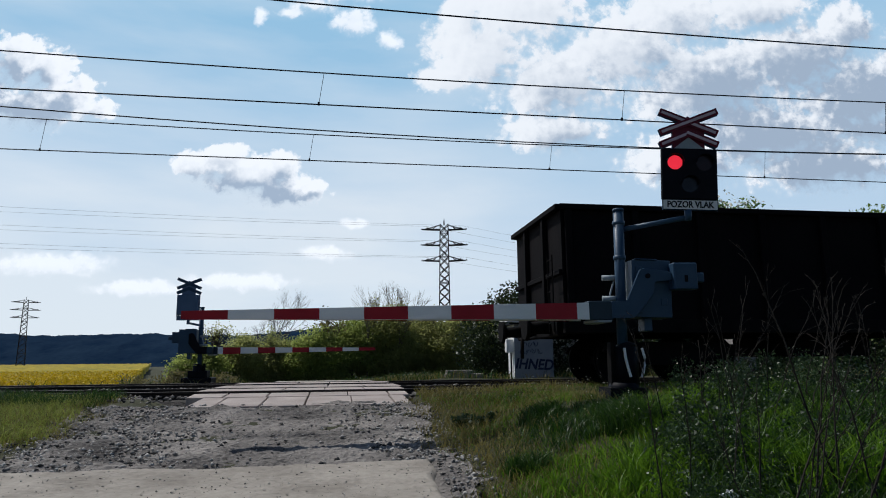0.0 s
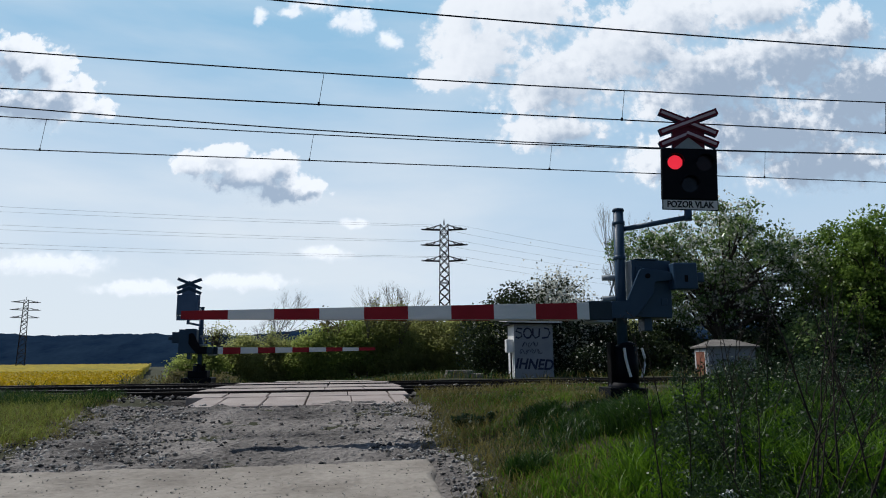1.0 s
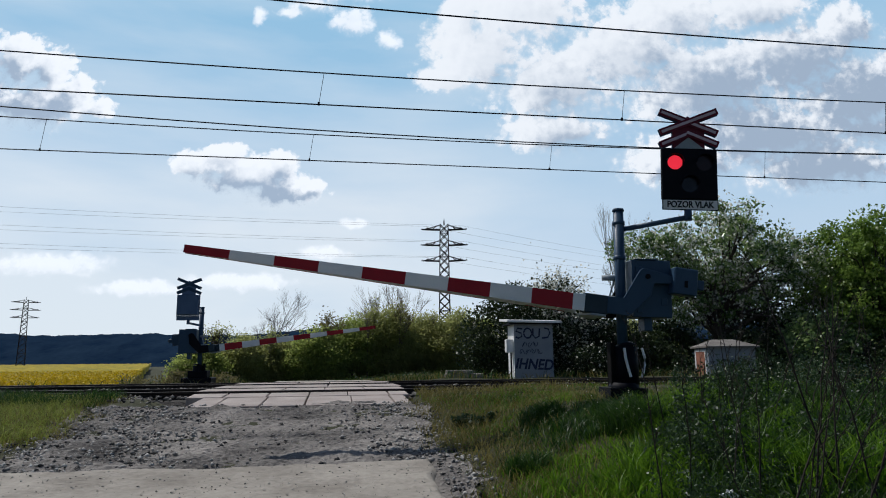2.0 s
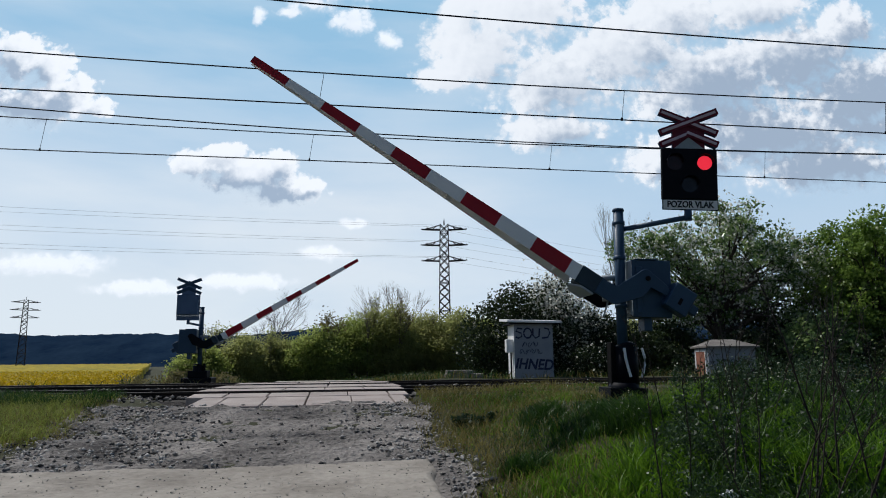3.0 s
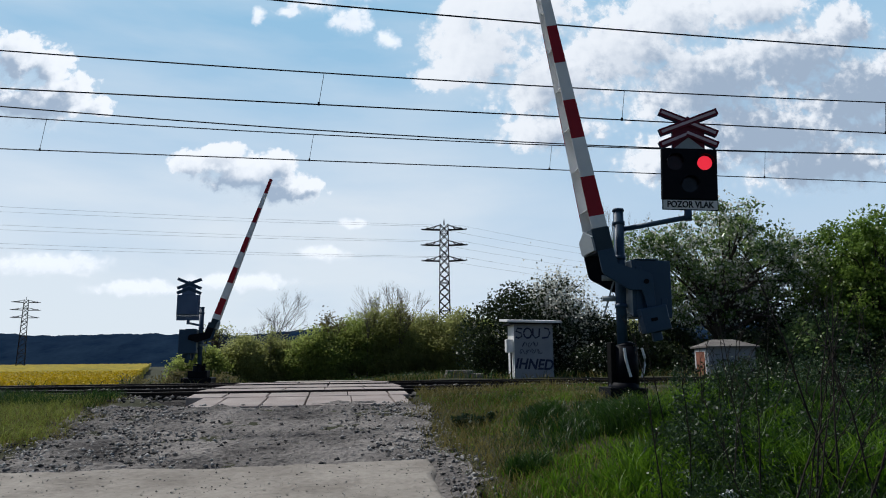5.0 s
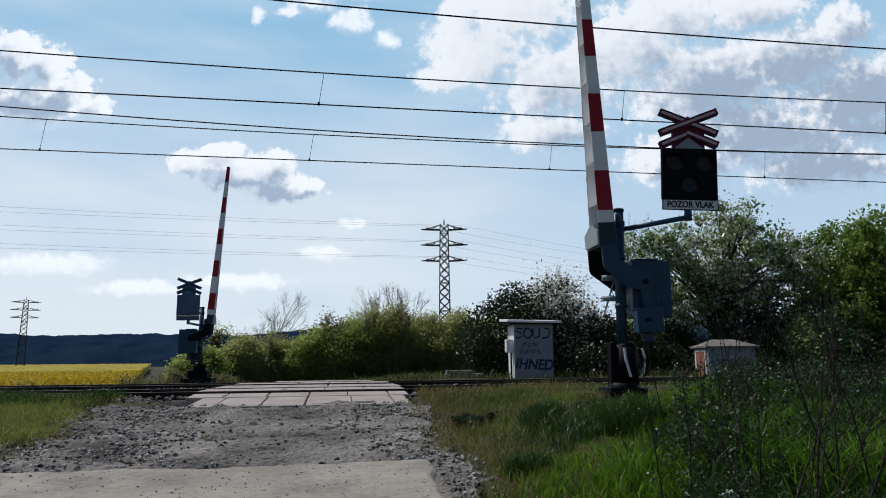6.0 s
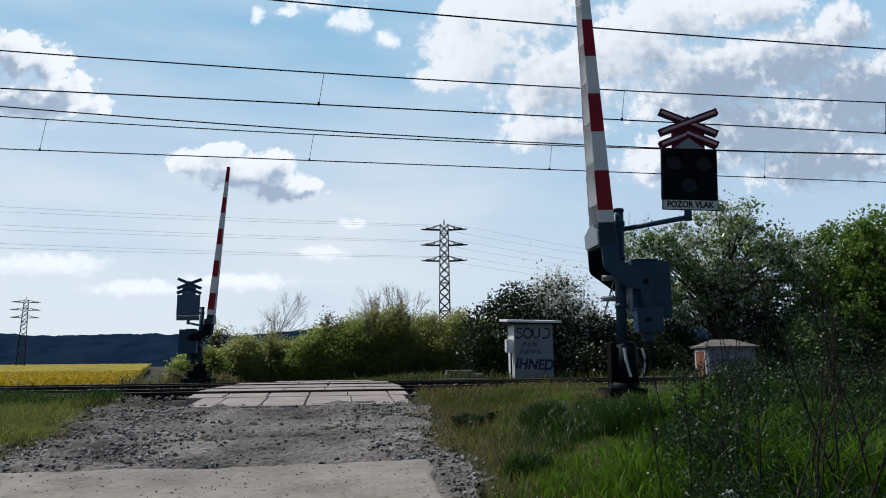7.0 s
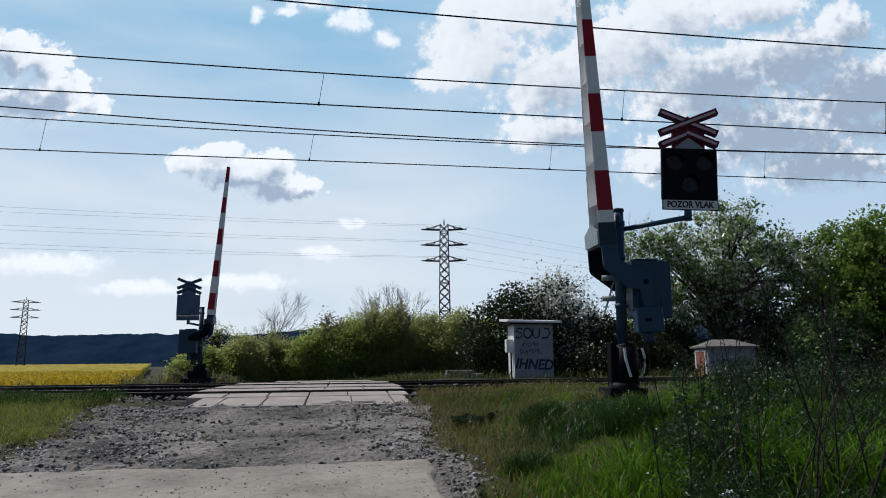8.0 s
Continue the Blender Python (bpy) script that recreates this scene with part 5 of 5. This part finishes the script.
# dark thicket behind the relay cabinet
bush(41, (6.1, 23.4), 3.1, 3.7, M_LEAF_SHADED, "dark dense shrub behind the relay cabinet", 250, 70, 0.105)
bush(42, (8.1, 24.2), 3.2, 4.1, M_LEAF_SHADED, "blossoming shrub with white flowers", 260, 60, 0.11, 1.7)
bush(43, (9.8, 23.6), 2.8, 2.6, M_LEAF_SHADED, "dark dense shrub by the railway", 150, 60, 0.12, 0.08)
bush(44, (8.7, 22.0), 1.9, 1.2, M_LEAF_SHADED, "low dark shrub with a few white flowers", 90, 45, 0.09, 0.15)
bush(45, (11.2, 23.2), 2.4, 1.9, M_LEAF_SHADED, "low olive green shrub under the trees", 110, 45, 0.12)
bush(46, (14.8, 22.6), 3.0, 1.9, M_LEAF_SHADED, "dark undergrowth beneath the broad tree", 130, 50, 0.13)
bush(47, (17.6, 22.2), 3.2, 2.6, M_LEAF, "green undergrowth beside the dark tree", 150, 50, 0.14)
bush(48, (19.6, 20.6), 3.0, 1.7, M_LEAF_SHADED, "dark undergrowth by the railway", 120, 50, 0.13, 0.05)
bush(49, (13.0, 25.0), 3.4, 2.8, M_LEAF_SHADED, "dark undergrowth beneath the broad tree", 130, 50, 0.14)
bush(50, (17.2, 25.6), 4.0, 3.4, M_LEAF_SHADED, "dark undergrowth beneath the broad tree", 150, 50, 0.15)
# olive hedge across the view
hedge = [(-6.9, 36.8, 2.8, 2.7, 0), (-5.0, 38.0, 3.0, 3.3, 1), (-3.0, 39.0, 3.2, 2.9, 1), (-1.0, 38.2, 3.2, 3.2, 0), (0.9, 39.5, 3.6, 3.8, 0), (3.0, 39.4, 3.4, 4.2, 1), (5.0, 40.5, 3.6, 3.8, 1), (6.9, 39.8, 3.4, 4.0, 1), (9.0, 41.0, 4.2, 3.6, 0)]
for i, (hx, hy, hw, hh, kind) in enumerate(hedge):
    bush(60 + i, (hx, hy), hw, hh, (M_LEAF_SPRING, M_LEAF_OLIVE)[kind], "yellowish green spring shrub in the hedge" if kind == 0 else "olive green shrub in the hedge", 300, 110, 0.12)
bush(75, (-6.2, 27.6), 2.0, 1.5, M_LEAF_BROWN, "small brownish shrub at the field's corner", 90, 40, 0.11)
bush(77, (-7.7, 28.3), 2.0, 1.2, M_LEAF_BROWN, "low brownish shrub along the field", 80, 40, 0.11)
bush(76, (-4.4, 27.2), 1.6, 1.3, M_LEAF_BROWN, "small brownish shrub by the far barrier", 80, 40, 0.11)
for i in range(7):
    bush(80 + i, (-24 + 9.5 * i + 2 * math.sin(i * 2.7), 66 + 3 * math.sin(i * 4.1)) if i > 1 else (12.0 + 3.2 * i, 33 + i), 7.0 if i > 1 else 4.0, 3.6 if i > 1 else 3.4, M_LEAF_OLIVE, "olive green shrub farther off", 110, 45, 0.28 if i > 1 else 0.18)
# leafless trees
bare_tree(91, "bare_tree", (14.7, 33.2), 9.6, 0.30, M_TWIG, "slender pale leafless tree behind the thicket", 6, 1.0, 0.07)
bare_tree(92, "bare_tree", (-8.0, 92.4), 13.5, 0.55, M_BARK, "round leafless tree far beyond the hedge", 6, 0.4, 0.12)
bare_tree(93, "bare_tree", (2.4, 46.0), 7.4, 0.45, M_TWIG, "slender leafless tree above the hedge", 5, 0.8, 0.07)
bare_tree(94, "bare_tree", (4.2, 46.5), 7.8, 0.45, M_TWIG, "slender leafless tree above the hedge", 5, 0.8, 0.07)
for i, (hx, hy, hh) in enumerate(((-3.6, 38.4, 4.2), (-0.2, 38.6, 4.6), (1.8, 38.8, 5.2), (3.6, 39.2, 5.4), (5.8, 40.0, 5.0), (8.0, 40.2, 4.8))):
    bare_tree(500 + i, "hedge_shoot", (hx, hy), hh, 0.34, M_TWIG, "bundle of bare upright shoots in the hedge", 4, 1.0, 0.05, M_LEAF_BROWN if i % 2 else M_LEAF_OLIVE)
bare_tree(95, "young_tree", (-7.5, 46.5), 5.6, 0.6, M_BARK, "young tree with sparse opening leaves", 4, 0.6, 0.12, M_LEAF_OLIVE)
bare_tree(96, "young_tree", (-5.7, 46.5), 5.0, 0.6, M_BARK, "young tree with sparse opening leaves", 4, 0.6, 0.12, M_LEAF_OLIVE)
bare_tree(97, "bare_tree", (20.3, 27.0), 7.8, 0.45, M_BARK, "leafless tree showing above the thicket", 4, 0.8, 0.09)


# ---- weeds on the bank ----
def stalk(seed, base, h, lean, label, r=0.0055):
    rng = np.random.default_rng(seed)
    x, y = base
    th = empty("dry_stalk", pose(x, y, float(ground_z(x, y)) - 0.02), label, "weed", "dry weed stalks")
    bm = bmesh.new()
    d = Vector((lean[0], lean[1], 1)).normalized()
    p, pts = Vector((0, 0, 0)), []
    for i in range(7):
        q = p + (d + Vector(rng.normal(0, 0.05, 3)) + Vector((lean[0], lean[1], 0)) * 0.12 * i).normalized() * (h / 7)
        pts.append(q)
        p = q
    cable(bm, [Vector((0, 0, 0))] + pts, r, r * 0.33, seg=5)
    part("stem", made(bm), M_STALK, th)
    bm = bmesh.new()
    for q in pts[2:]:
        for _ in range(2):
            e = (d * 1.5 + Vector((lean[0], lean[1], 0)) * 0.6 + Vector(rng.normal(0, 0.4, 3))).normalized()
            L = h * rng.uniform(0.07, 0.2)
            bow = Vector((lean[0] * 0.5, lean[1] * 0.5, -0.25)) * L
            cable(bm, [q, q + e * L * 0.5 + bow * 0.2, q + e * L + bow], 0.0022, 0.0012, seg=3)
            for k in range(5):
                s = q + e * L * (0.55 + 0.1 * k) + bow * (0.55 + 0.1 * k) ** 2
                tube(bm, s, s + Vector(rng.normal(0, 0.008, 3)) + e * 0.012, 0.0022, 0.0008, seg=3, caps=False)
    tagged(part("spray", made(bm), M_STALK, th), kind="stuff")
    return th


M_STALK = surface("dry_stalk", (0.010, 0.009, 0.008), (0.045, 0.036, 0.028), 0.9, 4, 40, 0.1)
rw = np.random.default_rng(77)
for i in range(34):
    yy = rw.uniform(2.9, 6.2)
    xx = yy * rw.uniform(0.60, 0.93) if i > 7 else yy * rw.uniform(0.50, 0.62)
    stalk(100 + i, (xx, yy), rw.uniform(0.55, 1.25) * (0.9 + 0.06 * yy), (rw.uniform(-0.15, 0.5), rw.uniform(-0.2, 0.2)), "dry brown branching weed stalk from last year")


def weed_patch(seed, x, y, r, h, n, material, label, leaf=0.034):
    rng = np.random.default_rng(seed)
    k = max(6, n // 60)
    cx, cy = rng.normal(x, r * 0.5, k), rng.normal(y, r * 0.5, k)
    hh = h * rng.uniform(0.5, 1.1, k)
    t = rng.uniform(0.1, 1, (k, 60))
    px, py = cx[:, None] + rng.normal(0, 0.035, (k, 60)), cy[:, None] + rng.normal(0, 0.035, (k, 60))
    pz = ground_z(cx, cy)[:, None] + t * hh[:, None]
    v, f = leaf_quads(rng, np.stack([px, py, pz], -1).reshape(-1, 3), leaf)
    ob = stuff("weeds", v, f, material, label, "weeds")
    return ob


weed_patch(201, 3.15, 5.2, 0.6, 0.42, 3200, M_WEED, "leafy dark green weeds on the bank")
weed_patch(202, 5.2, 6.4, 1.0, 0.55, 4500, M_WEED, "leafy dark green weeds on the bank")
weed_patch(203, 2.7, 3.7, 0.35, 0.34, 1500, M_WEED, "leafy dark green weeds on the bank")
weed_patch(204, 1.55, 8.0, 0.22, 0.14, 500, M_WEED, "low broad-leaved weeds by the gravel", 0.06)
weed_patch(205, 6.5, 9.0, 1.6, 0.55, 6500, M_WEED, "leafy dark green weeds near the rails")
weed_patch(206, 2.55, 4.35, 0.4, 0.5, 3600, M_WEED, "leafy dark green weeds on the bank", 0.026)
weed_patch(207, 2.15, 3.55, 0.35, 0.36, 3000, M_WEED, "leafy dark green weeds on the bank", 0.022)
weed_patch(209, 3.75, 6.1, 0.35, 0.52, 3600, M_WEED, "leafy dark green weeds on the bank", 0.03)
weed_patch(208, 3.7, 4.4, 0.6, 0.42, 2600, M_WEED, "leafy dark green weeds on the bank", 0.024)
rf = np.random.default_rng(78)
x, y = scatter(rf, 500, 1.6, 9.0, 2.8, 9.5, lambda x, y: in_view(x, y) * step(1.6, 3.6, x))
v, f = leaf_quads(rf, np.stack([x, y, ground_z(x, y) + rf.uniform(0.15, 0.5, len(x))], -1), 0.016)
stuff("seed_heads", v, f, M_BLOSSOM, "small white seed heads and blossoms in the grass", "flowers")

# long stalks close to the road's bank, a tall tuft, a scrap of litter
for i, (bx, by, h, lx) in enumerate(((2.02, 2.85, 0.95, 0.42), (2.12, 3.0, 1.0, 0.30), (2.35, 2.95, 1.05, 0.36), (2.45, 3.3, 1.25, 0.16), (2.6, 3.2, 1.1, 0.45), (2.75, 3.5, 1.3, 0.1), (2.9, 3.3, 1.2, -0.12), (2.3, 3.5, 0.9, 0.05))):
    stalk(300 + i, (bx, by), h, (lx, 0.05), "long dry arching weed stalk", 0.007)
for i, (bx, by, h, lx) in enumerate(((2.05, 2.7, 1.25, 0.62), (2.2, 2.8, 1.1, 0.75), (2.5, 2.95, 1.4, 0.5), (1.95, 2.95, 0.9, 0.35), (2.75, 3.1, 1.4, 0.05), (2.9, 3.6, 1.5, -0.25))):
    stalk(330 + i, (bx, by), h, (lx, 0.0), "thick bare dark stem arching over the grass", 0.009)


def tuft(seed, x, y, r, h, n, label):
    rng = np.random.default_rng(seed)
    a, d = rng.uniform(0, 6.283, n), r * rng.uniform(0, 1, n) ** 0.7
    px, py = x + d * np.cos(a), y + d * np.sin(a)
    v, f = blades(rng, px, py, ground_z(px, py), h * rng.uniform(0.5, 1.1, n), rng.uniform(0.005, 0.011, n), 0.6)
    stuff("grass_tuft", v, f, M_GRASS_DARK, label, "grass")


tuft(401, 1.56, 5.55, 0.17, 0.24, 700, "tall dark green tuft of grass")
tuft(402, 2.7, 5.9, 0.3, 0.36, 1500, "tall dark green tuft of grass")
tuft(403, 4.3, 6.9, 0.3, 0.26, 1200, "tall dark green tuft of grass")
tuft(404, 2.2, 7.1, 0.25, 0.22, 900, "tall dark green tuft of grass")
rl = np.random.default_rng(9)
bm = bmesh.new()
bmesh.ops.create_icosphere(bm, subdivisions=2, radius=0.05)
for q in bm.verts:
    q.co = q.co * rl.uniform(0.55, 1.2)
    q.co.z *= 0.8
whole("litter", bm, M_WHITE, "crumpled white scrap of paper in the grass", "litter", m=pose(2.28, 3.78, float(ground_z(2.28, 3.78)) + 0.16))

# a small insect that crosses the view
INSECT = empty("insect", pose(-3, 1.0, 0.3), "tiny dark flying insect", "insect")
bm = bmesh.new()
bmesh.ops.create_icosphere(bm, subdivisions=2, radius=0.0025)
for q in bm.verts:
    q.co.x *= 2.4
part("body", bm, M_DARK, INSECT)
for s in (-1, 1):
    bm = bmesh.new()
    prism(bm, [(-0.003, 0.001), (0.002, 0.001), (0.003, 0.007), (-0.002, 0.008)], s * 0.001, s * 0.0014)
    part("wing", made(bm), M_DARK, INSECT)


# ---- movement ----
INSECT_WAY = ((0.0, -2.6, 1.2, 0.2), (0.2, -1.0, 1.5, 0.35), (0.3, -0.05, 1.59, 0.56), (0.4, 0.17, 1.59, 0.84), (0.5, 0.46, 1.55, 1.11), (0.6, 0.62, 1.52, 1.15), (0.7, 1.06, 1.45, 1.10), (0.8, 1.6, 1.35, 0.92), (1.0, 2.9, 1.2, 0.7), (2.0, 8.0, -2.0, 1.0), (8.0, 12.0, -8.0, 1.0))


def motions():
    # the wagon rolls off to the right at constant speed
    speed = 26.6
    walk(WAGON, [(t, pose(3.9 + speed * t, TRACK_Y[0], 0.07)) for t in (0.0, 1.0, 2.0, 4.0, 6.0, 8.0)])
    # both booms rise
    near = [(0.0, -0.56), (1.55, -0.56), (1.7, 0.6), (2.0, 7.4), (2.4, 17.4), (2.8, 27.55), (3.0, 33.1), (3.5, 45.6), (4.0, 57.7), (4.5, 68.6), (4.7, 73.0), (5.1, 81.0), (5.45, 86.3), (5.7, 87.3), (8.0, 87.3)]
    walk(NEAR_BOOM, [(t, pose(0.19, -0.262, 1.37, 0, a - 1.2, 0)) for t, a in near])
    beyond = [(0.0, 0.4), (1.55, 0.4), (1.7, 1.3), (2.0, 7.6), (2.4, 17.2), (2.8, 26.6), (3.0, 31.1), (3.5, 41.9), (4.0, 52.5), (4.5, 61.9), (4.7, 65.8), (5.1, 74.0), (5.45, 81.5), (5.7, 86.0), (5.8, 86.5), (8.0, 86.5)]
    walk(FAR_BOOM, [(t, pose(0.19, -0.262, 1.37, 0, a, 0)) for t, a in beyond])
    # the two lamps of each signal take turns, then go out; a lamp that is off sits back behind its lens
    lit_left = [(0.0, 0.07), (0.70, 1.30), (1.92, 2.52), (3.15, 3.73), (4.35, 4.95)]
    lit_right = [(0.07, 0.70), (1.30, 1.92), (2.52, 3.15), (3.73, 4.35), (4.95, 5.45)]
    for lamps in (NEAR_LAMPS, FAR_LAMPS):
        for lamp, x, spans in zip(lamps, (-0.175, 0.18), (lit_left, lit_right)):
            on, off = pose(x, -0.012, 0.475), pose(x, 0.022, 0.475)
            rows = [] if spans[0][0] == 0 else [(0.0, off)]
            for a, b in spans:
                rows += [(a, on)] if a == 0 else [(a - 0.034, off), (a, on)]
                rows += [(b - 0.034, on), (b, off)]
            walk(lamp, rows + [(8.0, off)])
    # the insect flits by
    walk(INSECT, [(t, pose(x, y, z, 0, -20, 0)) for t, x, y, z in INSECT_WAY])
    # clouds drift slowly
    for cloud, dx, dz in CLOUDS:
        m = cloud.matrix_basis.copy()
        walk(cloud, [(0.0, m), (4.0, Matrix.Translation((dx / 2, 0, dz / 2)) @ m), (8.0, Matrix.Translation((dx, 0, dz)) @ m)])


motions()
